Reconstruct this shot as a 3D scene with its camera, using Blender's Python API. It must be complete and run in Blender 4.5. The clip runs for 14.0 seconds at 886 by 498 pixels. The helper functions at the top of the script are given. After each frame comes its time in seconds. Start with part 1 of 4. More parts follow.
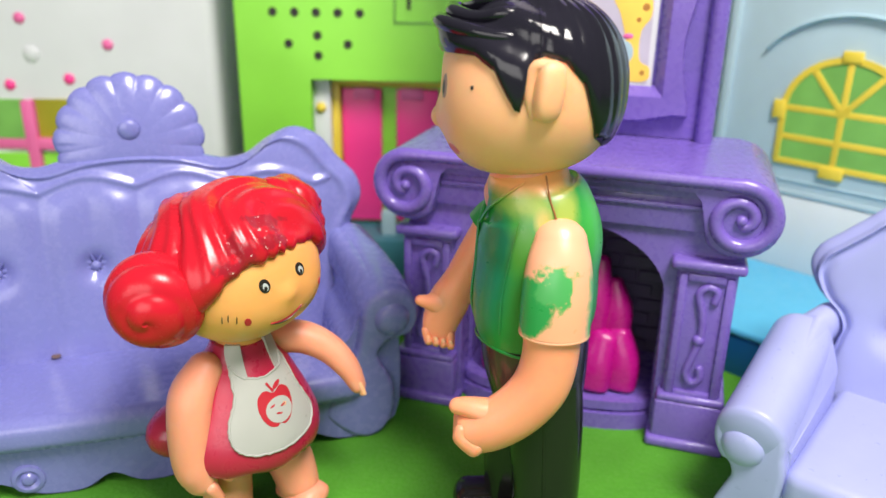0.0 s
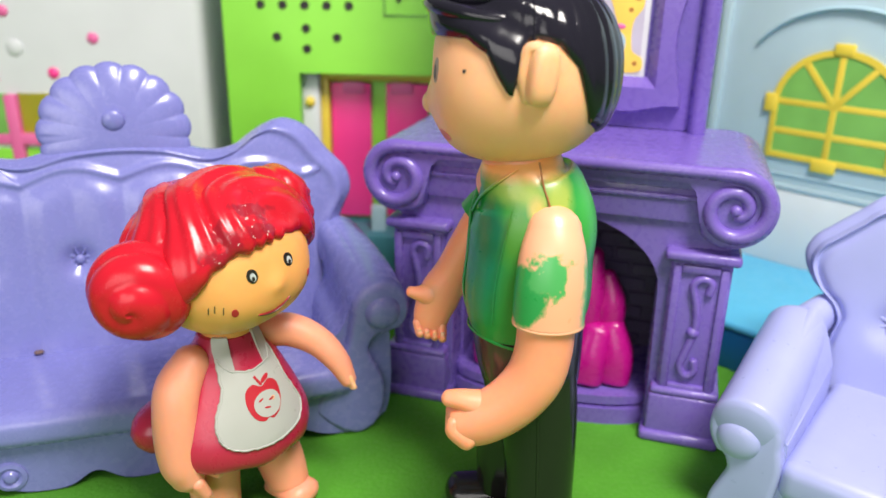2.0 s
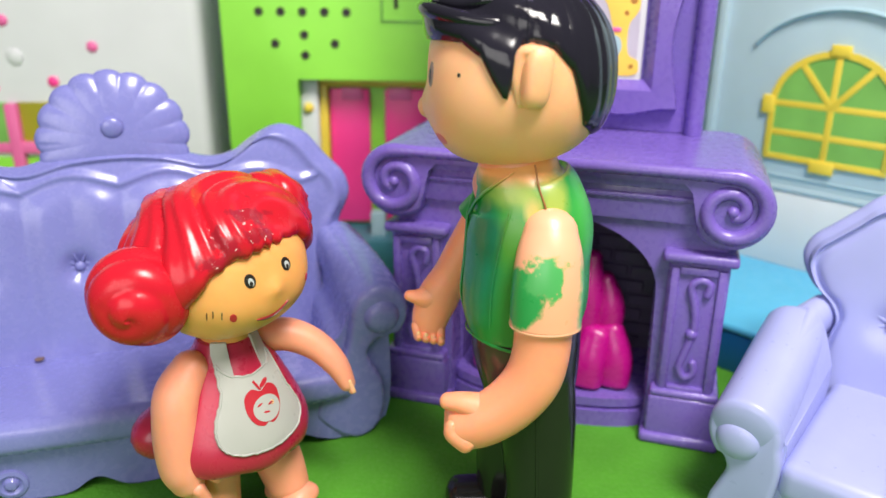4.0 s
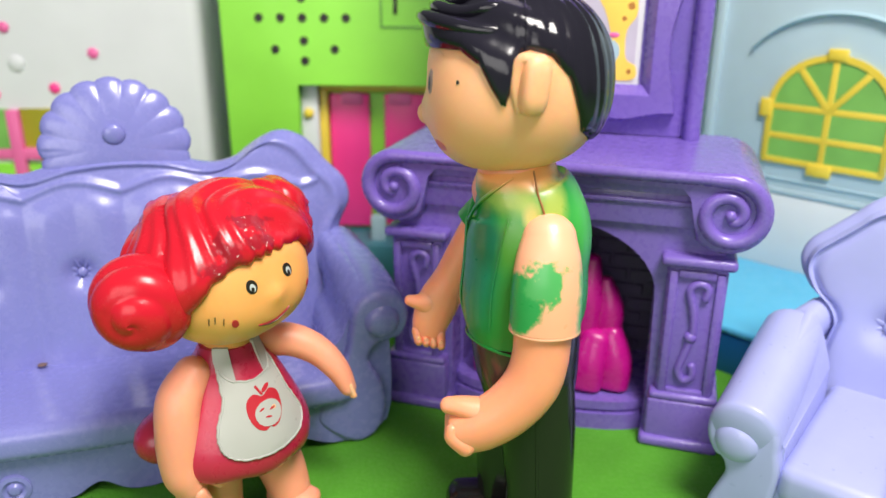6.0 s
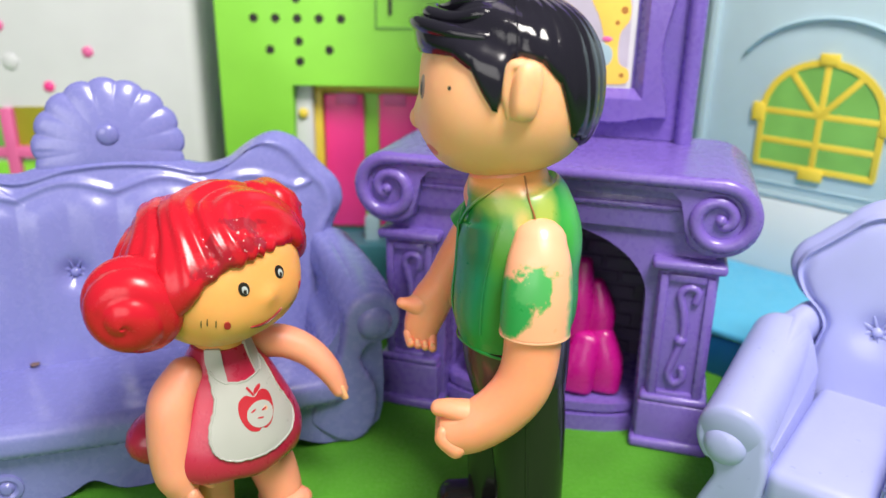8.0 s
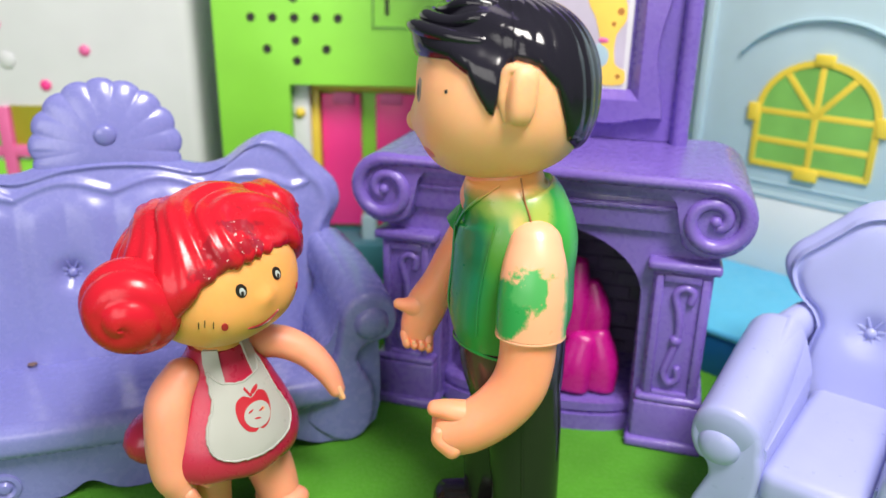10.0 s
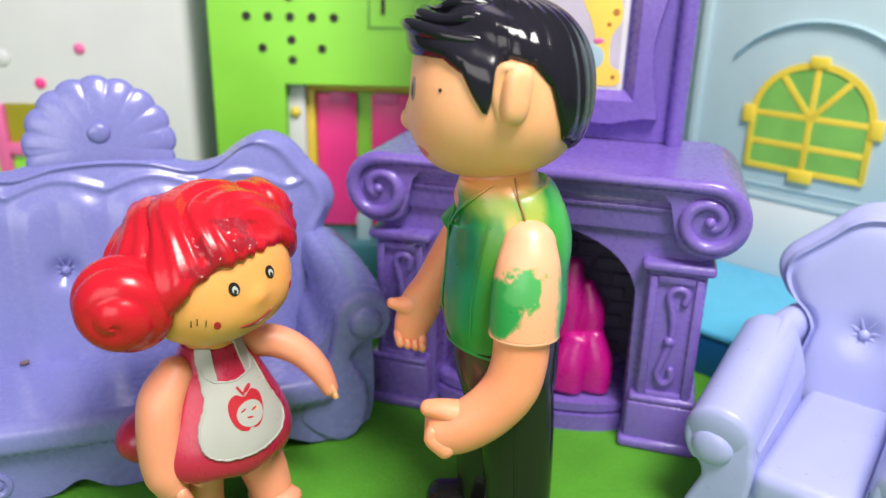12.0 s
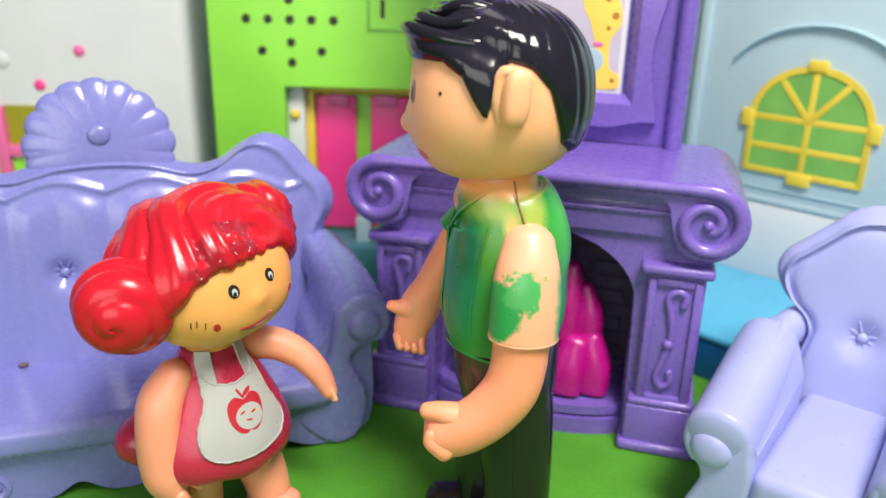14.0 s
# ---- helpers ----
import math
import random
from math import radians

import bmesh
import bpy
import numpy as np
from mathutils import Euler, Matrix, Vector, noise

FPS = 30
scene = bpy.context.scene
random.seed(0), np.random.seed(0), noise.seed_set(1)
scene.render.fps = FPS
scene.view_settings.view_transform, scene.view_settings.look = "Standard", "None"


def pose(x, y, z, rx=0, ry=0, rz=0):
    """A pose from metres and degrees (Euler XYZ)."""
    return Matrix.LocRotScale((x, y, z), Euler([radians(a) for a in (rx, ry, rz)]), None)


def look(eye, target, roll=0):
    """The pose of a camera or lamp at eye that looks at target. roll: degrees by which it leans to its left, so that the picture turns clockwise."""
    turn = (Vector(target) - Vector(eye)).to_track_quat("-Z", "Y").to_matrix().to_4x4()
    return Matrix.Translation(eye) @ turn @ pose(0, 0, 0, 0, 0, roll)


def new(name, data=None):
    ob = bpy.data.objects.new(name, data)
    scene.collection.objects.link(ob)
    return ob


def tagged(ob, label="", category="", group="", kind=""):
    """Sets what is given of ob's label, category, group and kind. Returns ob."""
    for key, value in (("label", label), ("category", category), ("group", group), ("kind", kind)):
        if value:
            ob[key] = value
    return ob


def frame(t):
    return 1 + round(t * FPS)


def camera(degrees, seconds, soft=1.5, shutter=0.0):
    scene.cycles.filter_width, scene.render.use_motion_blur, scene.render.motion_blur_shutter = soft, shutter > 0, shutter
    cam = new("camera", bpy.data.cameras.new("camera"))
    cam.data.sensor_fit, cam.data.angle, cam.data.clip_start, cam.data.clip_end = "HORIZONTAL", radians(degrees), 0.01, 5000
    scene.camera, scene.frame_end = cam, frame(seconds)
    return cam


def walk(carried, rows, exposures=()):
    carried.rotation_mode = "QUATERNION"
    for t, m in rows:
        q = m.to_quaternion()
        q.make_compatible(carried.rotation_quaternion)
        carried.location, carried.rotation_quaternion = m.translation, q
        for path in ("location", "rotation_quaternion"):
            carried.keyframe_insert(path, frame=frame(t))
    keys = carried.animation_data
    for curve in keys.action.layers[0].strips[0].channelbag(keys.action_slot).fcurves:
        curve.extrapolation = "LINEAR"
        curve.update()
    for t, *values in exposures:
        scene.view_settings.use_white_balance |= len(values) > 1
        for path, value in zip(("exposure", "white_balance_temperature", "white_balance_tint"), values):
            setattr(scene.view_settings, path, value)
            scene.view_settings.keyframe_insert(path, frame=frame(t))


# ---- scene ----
cam = camera(60.0, 14.0, soft=1.5)
cam.data.dof.use_dof, cam.data.dof.focus_distance, cam.data.dof.aperture_fstop = True, 0.137, 17.0
AIM = pose(0, 0, 0, -20) @ pose(0, 0, 0, 90, -1.5, 0)
EYE = Vector((0, 0, 0.11))
DRIFT = [
    (0.0, -0.0017, 0.0008, 0.0001, -0.552, 1.556, 0.146),
    (0.5, -0.0018, 0.0014, -0.0007, -0.247, 1.212, 0.245),
    (1.0, -0.0022, 0.0025, -0.0017, -0.273, 1.106, 0.003),
    (1.5, -0.0020, 0.0027, -0.0024, -0.141, 0.966, 0.148),
    (2.0, -0.0020, 0.0025, -0.0028, -0.448, 0.802, -0.013),
    (2.5, -0.0017, 0.0022, -0.0031, -0.510, 0.803, 0.022),
    (5.0, -0.0010, 0.0015, -0.0026, 0.215, 1.017, -0.811),
    (5.5, -0.0009, 0.0009, -0.0018, 0.030, 1.019, -0.744),
    (6.0, -0.0011, 0.0010, -0.0022, 0.168, 0.945, -0.756),
    (6.5, -0.0008, 0.0007, -0.0019, 0.290, 1.008, -0.488),
    (7.0, -0.0005, 0.0004, -0.0011, 0.376, 0.845, -0.290),
    (7.5, -0.0008, 0.0006, -0.0018, 0.152, 0.584, -0.433),
    (8.0, -0.0004, 0.0005, -0.0010, 0.032, 0.608, -0.416),
    (10.5, -0.0003, 0.0001, 0.0001, -0.230, 0.258, -0.286),
    (11.0, -0.0000, 0.0005, -0.0007, 0.084, 0.163, -0.172),
    (11.5, 0.0000, 0.0005, -0.0004, -0.123, 0.113, -0.158),
    (12.0, 0.0001, 0.0002, -0.0003, -0.118, 0.093, -0.097),
    (12.5, -0.0001, 0.0002, 0.0002, -0.300, 0.074, -0.159),
    (13.0, -0.0004, 0.0001, 0.0003, -0.289, 0.000, -0.099),
    (13.5, -0.0003, -0.0002, 0.0004, -0.118, -0.080, -0.105),
    (14.0, -0.0001, -0.0000, -0.0001, 0.044, -0.023, 0.010),
]
walk(cam, [(t, Matrix.Translation(EYE + Vector((x, y, z))) @ AIM @ pose(0, 0, 0, a, b, c)) for t, x, y, z, a, b, c in DRIFT],
     exposures=[(0.0, 0.25), (14.0, 0.25)])

# world and lamps: a bright room, a lamp close above the play set, an added front fill
world = bpy.data.worlds.new("room")
scene.world = world
world.use_nodes = True
world.node_tree.nodes["Background"].inputs[0].default_value = (0.90, 0.94, 1.0, 1)
world.node_tree.nodes["Background"].inputs[1].default_value = 0.13


def area_lamp(name, eye, target, sx, sy, watts, color):
    data = bpy.data.lights.new(name, "AREA")
    data.shape, data.size, data.size_y, data.energy, data.color = "RECTANGLE", sx, sy, watts, color
    ob = new(name, data)
    ob.matrix_world = look(eye, target)
    return ob


area_lamp("overhead_lamp", (0.105, -0.04, 0.42), (0.0, 0.19, 0.05), 0.13, 0.17, 2.6, (1.0, 0.95, 0.89))
# added low fill from the front left to brighten the faces; no real source
area_lamp("fill_light", (-0.28, -0.62, 0.30), (0.0, 0.17, 0.06), 0.6, 0.45, 2.3, (1.0, 0.97, 0.94))

# ---- materials ----


def plastic(name, color, rough=0.32, vary=0.08, grain=500.0, bump=0.025, dirt=0.0, metal=0.0, coat=0.0, sub=0.0, spec=0.5):
    """Moulded or painted toy plastic: slight blotches, fine relief, uneven gloss."""
    m = bpy.data.materials.new(name)
    m.use_nodes = True
    n, l = m.node_tree.nodes, m.node_tree.links
    b = n["Principled BSDF"]
    tc = n.new("ShaderNodeTexCoord")
    big, fine = n.new("ShaderNodeTexNoise"), n.new("ShaderNodeTexNoise")
    big.inputs["Scale"].default_value, big.inputs["Detail"].default_value = 60.0, 4.0
    fine.inputs["Scale"].default_value, fine.inputs["Detail"].default_value = grain, 5.0
    for x in (big, fine):
        l.new(tc.outputs["Object"], x.inputs["Vector"])
    hsv = n.new("ShaderNodeHueSaturation")
    hsv.inputs["Color"].default_value = (*color, 1)
    mr = n.new("ShaderNodeMapRange")
    mr.inputs["From Min"].default_value, mr.inputs["From Max"].default_value = 0.3, 0.7
    mr.inputs["To Min"].default_value, mr.inputs["To Max"].default_value = 1 - vary, 1 + vary
    l.new(big.outputs[0], mr.inputs["Value"])
    l.new(mr.outputs[0], hsv.inputs["Value"])
    col = hsv.outputs[0]
    if dirt:
        spots = n.new("ShaderNodeTexNoise")
        spots.inputs["Scale"].default_value, spots.inputs["Detail"].default_value = 180.0, 6.0
        l.new(tc.outputs["Object"], spots.inputs["Vector"])
        cut = n.new("ShaderNodeMapRange")
        cut.inputs["From Min"].default_value, cut.inputs["From Max"].default_value = 0.62, 0.72
        cut.inputs["To Max"].default_value = dirt
        l.new(spots.outputs[0], cut.inputs["Value"])
        mx = n.new("ShaderNodeMixRGB")
        mx.inputs[2].default_value = (color[0] * 0.35, color[1] * 0.35, color[2] * 0.35, 1)
        l.new(cut.outputs[0], mx.inputs[0])
        l.new(col, mx.inputs[1])
        col = mx.outputs[0]
    l.new(col, b.inputs["Base Color"])
    rr = n.new("ShaderNodeMapRange")
    rr.inputs["From Min"].default_value, rr.inputs["From Max"].default_value = 0.3, 0.7
    rr.inputs["To Min"].default_value, rr.inputs["To Max"].default_value = rough * 0.8, rough * 1.25
    l.new(fine.outputs[0], rr.inputs["Value"])
    l.new(rr.outputs[0], b.inputs["Roughness"])
    bp = n.new("ShaderNodeBump")
    bp.inputs["Strength"].default_value, bp.inputs["Distance"].default_value = bump, 0.0004
    l.new(fine.outputs[0], bp.inputs["Height"])
    l.new(bp.outputs[0], b.inputs["Normal"])
    b.inputs["Metallic"].default_value = metal
    b.inputs["Specular IOR Level"].default_value = spec
    b.inputs["Coat Weight"].default_value = coat
    b.inputs["Coat Roughness"].default_value = 0.12
    if sub:
        b.inputs["Subsurface Weight"].default_value = sub
        b.inputs["Subsurface Radius"].default_value = (0.006, 0.0026, 0.0012)
        b.inputs["Subsurface Scale"].default_value = 0.1
    return m


def scuffed(m, spot, size):
    """A rubbed, speckled patch round one spot of a painted thing."""
    n, l = m.node_tree.nodes, m.node_tree.links
    b = n["Principled BSDF"]
    old = b.inputs["Base Color"].links[0].from_socket
    tc = n.new("ShaderNodeTexCoord")
    far = n.new("ShaderNodeVectorMath")
    far.operation = "DISTANCE"
    far.inputs[1].default_value = spot
    l.new(tc.outputs["Object"], far.inputs[0])
    near = n.new("ShaderNodeMapRange")
    near.inputs["From Min"].default_value, near.inputs["From Max"].default_value = size, size * 0.4
    near.inputs["To Min"].default_value, near.inputs["To Max"].default_value = 0.0, 0.36
    l.new(far.outputs["Value"], near.inputs["Value"])
    for scale, low, high, color in ((330.0, 0.80, 0.88, (0.34, 0.012, 0.025, 1)), (1500.0, 1.02, 1.06, (0.75, 0.55, 0.52, 1))):
        no = n.new("ShaderNodeTexNoise")
        no.inputs["Scale"].default_value, no.inputs["Detail"].default_value = scale, 4.0
        l.new(tc.outputs["Object"], no.inputs["Vector"])
        add = n.new("ShaderNodeMath")
        l.new(no.outputs[0], add.inputs[0])
        l.new(near.outputs[0], add.inputs[1])
        cut = n.new("ShaderNodeMapRange")
        cut.inputs["From Min"].default_value, cut.inputs["From Max"].default_value = low, high
        l.new(add.outputs[0], cut.inputs["Value"])
        mx = n.new("ShaderNodeMixRGB")
        mx.inputs[2].default_value = color
        l.new(cut.outputs[0], mx.inputs[0])
        l.new(old, mx.inputs[1])
        old = mx.outputs[0]
    l.new(old, b.inputs["Base Color"])
    return m


LAVENDER = plastic("lavender_plastic", (0.212, 0.218, 0.55), 0.26, 0.05, coat=0.25)
PALE_LAVENDER = plastic("pale_lavender_plastic", (0.386, 0.412, 0.739), 0.34, 0.05, coat=0.1)
PURPLE = plastic("purple_plastic", (0.185, 0.115, 0.475), 0.28, 0.07, coat=0.25)
SHADED_PURPLE = plastic("shaded_purple_plastic", (0.085, 0.06, 0.14), 0.45, 0.12)
MAGENTA = plastic("magenta_plastic", (0.47, 0.005, 0.22), 0.28, 0.06, coat=0.12)
LIME = plastic("lime_plastic", (0.285, 0.74, 0.065), 0.42, 0.04)
WHITE = plastic("white_plastic", (0.672, 0.689, 0.713), 0.45, 0.03)
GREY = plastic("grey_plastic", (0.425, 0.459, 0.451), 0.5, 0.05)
PINK = plastic("pink_plastic", (0.95, 0.05, 0.30), 0.36, 0.06)
PALE_PINK = plastic("pale_pink_plastic", (0.81, 0.144, 0.378), 0.4, 0.05)
YELLOW = plastic("yellow_plastic", (0.769, 0.577, 0.061), 0.36, 0.06)
OLIVE = plastic("olive_plastic", (0.34, 0.306, 0.017), 0.4, 0.08)
SKY = plastic("sky_blue_plastic", (0.426, 0.557, 0.627), 0.45, 0.04)
DADO = plastic("pale_blue_white_plastic", (0.678, 0.718, 0.743), 0.45, 0.03)
# darker copy of SKY for painted groove shade; also colours a post and a print
SKY_SHADE = plastic("groove_shade_and_teal_blue", (0.37, 0.52, 0.6), 0.5, 0.05)
GRASS = plastic("printed_green", (0.191, 0.444, 0.092), 0.45, 0.18, grain=250)
CYAN = plastic("cyan_plastic", (0.098, 0.459, 0.722), 0.38, 0.05)
BLUE = plastic("deep_blue_plastic", (0.007, 0.098, 0.27), 0.4, 0.08)
TEAL = plastic("teal_plastic", (0.056, 0.21, 0.28), 0.45, 0.08)
PAPER = plastic("printed_paper", (0.666, 0.657, 0.702), 0.55, 0.04)
PRINT = plastic("printed_lavender", (0.52, 0.47, 0.58), 0.55, 0.12)
BROWN = plastic("printed_brown", (0.42, 0.17, 0.03), 0.5, 0.15)
AMBER = plastic("printed_amber", (0.90, 0.60, 0.10), 0.5, 0.15)
SKIN = plastic("peach_vinyl", (1.0, 0.48, 0.26), 0.40, 0.04, bump=0.02, sub=0.5)
ARM_SKIN = plastic("pink_peach_vinyl", (1.0, 0.36, 0.20), 0.38, 0.05, bump=0.02, sub=0.4)
GIRL_SKIN = plastic("tan_vinyl", (0.93, 0.42, 0.13), 0.4, 0.06, bump=0.02, dirt=0.08, sub=0.3)
GIRL_ARM = plastic("coral_vinyl", (0.87, 0.34, 0.21), 0.4, 0.08, bump=0.03, dirt=0.1, sub=0.3)
BLACK_HAIR = plastic("black_gloss_paint", (0.012, 0.011, 0.018), 0.13, 0.2, coat=0.2, spec=0.4)
RED_HAIR = scuffed(scuffed(plastic("red_gloss_paint", (0.563, 0.011, 0.026), 0.24, 0.1, coat=0.12, dirt=0.2, spec=0.35), (-0.001, -0.0128, 0.0660), 0.0085), (-0.0082, -0.0125, 0.0615), 0.008)
RED = plastic("red_paint", (0.464, 0.016, 0.056), 0.3, 0.12, coat=0.2)
APRON = plastic("white_paint", (0.44, 0.44, 0.416), 0.33, 0.06, dirt=0.12)
INK = plastic("black_ink", (0.02, 0.015, 0.015), 0.4, 0.1)
LIP = plastic("lip_paint", (0.48, 0.02, 0.035), 0.4, 0.1)
IRIS = plastic("pale_eye_paint", (0.55, 0.58, 0.60), 0.35, 0.05)
STAIN = plastic("brown_smudge", (0.16, 0.10, 0.09), 0.6, 0.2)
FADED_LIP = plastic("faded_lip_paint", (0.72, 0.16, 0.12), 0.4, 0.1)
SEAM = plastic("rust_seam_paint", (0.34, 0.12, 0.03), 0.5, 0.1)
FADED = plastic("faded_eye_paint", (0.30, 0.20, 0.17), 0.4, 0.1)


def patchy(name, layers, rough=0.34, coat=0.15):
    """Layers of worn paint and painted-in light over a base: rows (color, centre in cm, size in cm, noise scale, noise
    weight, edge); each layer shows near its centre, with a ragged edge.
    """
    base = layers[0]
    m = plastic(name, base, rough, 0.06, coat=coat)
    n, l = m.node_tree.nodes, m.node_tree.links
    b = n["Principled BSDF"]
    old = b.inputs["Base Color"].links[0].from_socket
    tc = n.new("ShaderNodeTexCoord")
    for color, c, size, scale, weight, edge in layers[1:]:
        mp = n.new("ShaderNodeMapping")
        mp.vector_type = "POINT"
        mp.inputs["Location"].default_value = [-q / z for q, z in zip(c, size)]
        mp.inputs["Scale"].default_value = [100 / z for z in size]
        l.new(tc.outputs["Object"], mp.inputs["Vector"])
        far = n.new("ShaderNodeVectorMath")
        far.operation = "LENGTH"
        l.new(mp.outputs[0], far.inputs[0])
        no = n.new("ShaderNodeTexNoise")
        no.inputs["Scale"].default_value, no.inputs["Detail"].default_value, no.inputs["Roughness"].default_value = scale, 8.0, 0.68
        l.new(tc.outputs["Object"], no.inputs["Vector"])
        mul = n.new("ShaderNodeMath")
        mul.operation = "MULTIPLY_ADD"
        mul.inputs[1].default_value = weight
        l.new(no.outputs[0], mul.inputs[0])
        l.new(far.outputs["Value"], mul.inputs[2])
        cut = n.new("ShaderNodeMapRange")
        mid = 1.0 + weight * 0.5
        cut.inputs["From Min"].default_value, cut.inputs["From Max"].default_value = mid + edge, mid - edge
        l.new(mul.outputs[0], cut.inputs["Value"])
        mx = n.new("ShaderNodeMixRGB")
        mx.inputs[2].default_value = (*color, 1)
        l.new(cut.outputs[0], mx.inputs[0])
        l.new(old, mx.inputs[1])
        old = mx.outputs[0]
    l.new(old, b.inputs["Base Color"])
    return m


GREEN_PAINT, PEACH, BARE = (0.018, 0.27, 0.05), (0.97, 0.45, 0.27), (0.34, 0.44, 0.08)
SHIRT = patchy("rubbed_shaded_green_paint", [GREEN_PAINT,
               (BARE, (0.75, -0.5, 7.24), (0.8, 0.45, 0.2), 110.0, 1.3, 0.6),
               (BARE, (1.0, 0.16, 7.15), (0.6, 0.22, 0.42), 150.0, 1.0, 0.4),
               ((0.92, 0.42, 0.14), (0.2, -0.6, 7.84), (1.3, 1.1, 0.48), 150.0, 0.5, 0.2),
               # painted shading: teal darkens the chest front, lighter green brightens the back
               ((0.012, 0.20, 0.12), (0.9, -1.1, 6.0), (0.5, 0.34, 0.9), 120.0, 0.9, 0.5),
               ((0.05, 0.38, 0.06), (0.7, 0.8, 6.9), (0.8, 0.4, 0.7), 100.0, 0.6, 0.4),
               ((0.04, 0.20, 0.03), (1.0, -0.45, 5.5), (0.5, 0.3, 0.9), 90.0, 1.8, 0.6),
               ((0.07, 0.25, 0.03), (1.05, -0.55, 6.55), (0.6, 0.32, 0.45), 130.0, 1.9, 0.5),
               # more shade painted on the front, then a warm glow at the shoulder
               ((0.009, 0.14, 0.07), (0.95, -0.95, 6.55), (0.5, 0.22, 0.5), 130.0, 1.2, 0.4),
               ((0.50, 0.42, 0.10), (1.05, -0.22, 7.0), (0.4, 0.13, 0.2), 150.0, 1.0, 0.4)])
SLEEVE = patchy("flaked_green_paint", [PEACH,
                ((0.03, 0.33, 0.08), (1.5, -0.46, 5.72), (0.6, 0.42, 0.5), 210.0, 1.3, 0.10),
                ((0.08, 0.40, 0.11), (1.5, -0.05, 6.1), (0.5, 0.32, 0.35), 360.0, 2.8, 0.16),
                ((0.10, 0.40, 0.13), (1.34, 0.64, 5.7), (0.3, 0.1, 0.6), 330.0, 2.8, 0.5)])
# the brown patch is a reflection painted into the black
TROUSERS = patchy("black_paint_brown_sheen", [(0.012, 0.011, 0.011), ((0.075, 0.042, 0.034), (0.6, -0.75, 4.1), (0.7, 0.45, 0.75), 120.0, 0.8, 0.45)], 0.2, 0.25)


def felt():
    m = plastic("green_felt", (0.073, 0.29, 0.016), 0.9, 0.12, grain=900.0, bump=0.7)
    return m


FELT = felt()

# ---- mesh helpers: all sizes below are in centimetres ----
CM = 0.01


def thing(name, x, y, z, rz, label, category, group="", kind="", rx=0, ry=0):
    ob = new(name)
    ob.empty_display_size = 0.01
    ob.matrix_world = pose(x * CM, y * CM, z * CM, rx, ry, rz)
    return tagged(ob, label, category, group, kind)


def part(name, bm, mats, parent=None, label="", smooth=True, kind=""):
    """Links a bmesh, drawn in centimetres, as one mesh object under its thing."""
    for v in bm.verts:
        v.co *= CM
    me = bpy.data.meshes.new(name)
    bmesh.ops.recalc_face_normals(bm, faces=bm.faces)
    bm.to_mesh(me)
    bm.free()
    for m in (mats if isinstance(mats, (list, tuple)) else [mats]):
        me.materials.append(m)
    if smooth:
        me.polygons.foreach_set("use_smooth", [True] * len(me.polygons))
        me.set_sharp_from_angle(angle=radians(42))
    ob = new(name, me)
    ob.parent = parent
    if label:
        ob["label"] = label
    if kind:
        ob["kind"] = kind
    return ob


def box(bm, x0, x1, y0, y1, z0, z1, bevel=0.05, seg=2):
    g = bmesh.ops.create_cube(bm, size=1)["verts"]
    for v in g:
        v.co = Vector(((x0 + x1) / 2 + v.co.x * (x1 - x0), (y0 + y1) / 2 + v.co.y * (y1 - y0), (z0 + z1) / 2 + v.co.z * (z1 - z0)))
    if bevel:
        es = list({e for v in g for e in v.link_edges})
        bmesh.ops.bevel(bm, geom=es, offset=bevel, segments=seg, affect="EDGES", profile=0.5)
    return bm


def spline(pts, n=8, closed=False):
    """Catmull-Rom through the points."""
    p = [np.array(q, float) for q in pts]
    out, k = [], len(p)
    for i in range(k if closed else k - 1):
        a, b, c, d = (p[(i - 1) % k], p[i % k], p[(i + 1) % k], p[(i + 2) % k]) if closed else (p[max(i - 1, 0)], p[i], p[i + 1], p[min(i + 2, k - 1)])
        for s in range(n):
            t = s / n
            out.append(0.5 * (2 * b + (c - a) * t + (2 * a - 5 * b + 4 * c - d) * t * t + (3 * b - a - 3 * c + d) * t ** 3))
    if not closed:
        out.append(p[-1])
    return out


def skin_rings(bm, rings, mat=0, close=True):
    """Faces between rings of equal length; rings may be single points at the ends."""
    vs = [[bm.verts.new(tuple(p)) for p in r] for r in rings]
    made = []
    for a, b in zip(vs, vs[1:]):
        n = max(len(a), len(b))
        for i in range(n if close else n - 1):
            j = (i + 1) % n
            q = [a[i % len(a)], a[j % len(a)], b[j % len(b)], b[i % len(b)]]
            q = list(dict.fromkeys(q))
            if len(q) > 2:
                f = bm.faces.new(q)
                f.material_index = mat
                made.append(f)
    return made


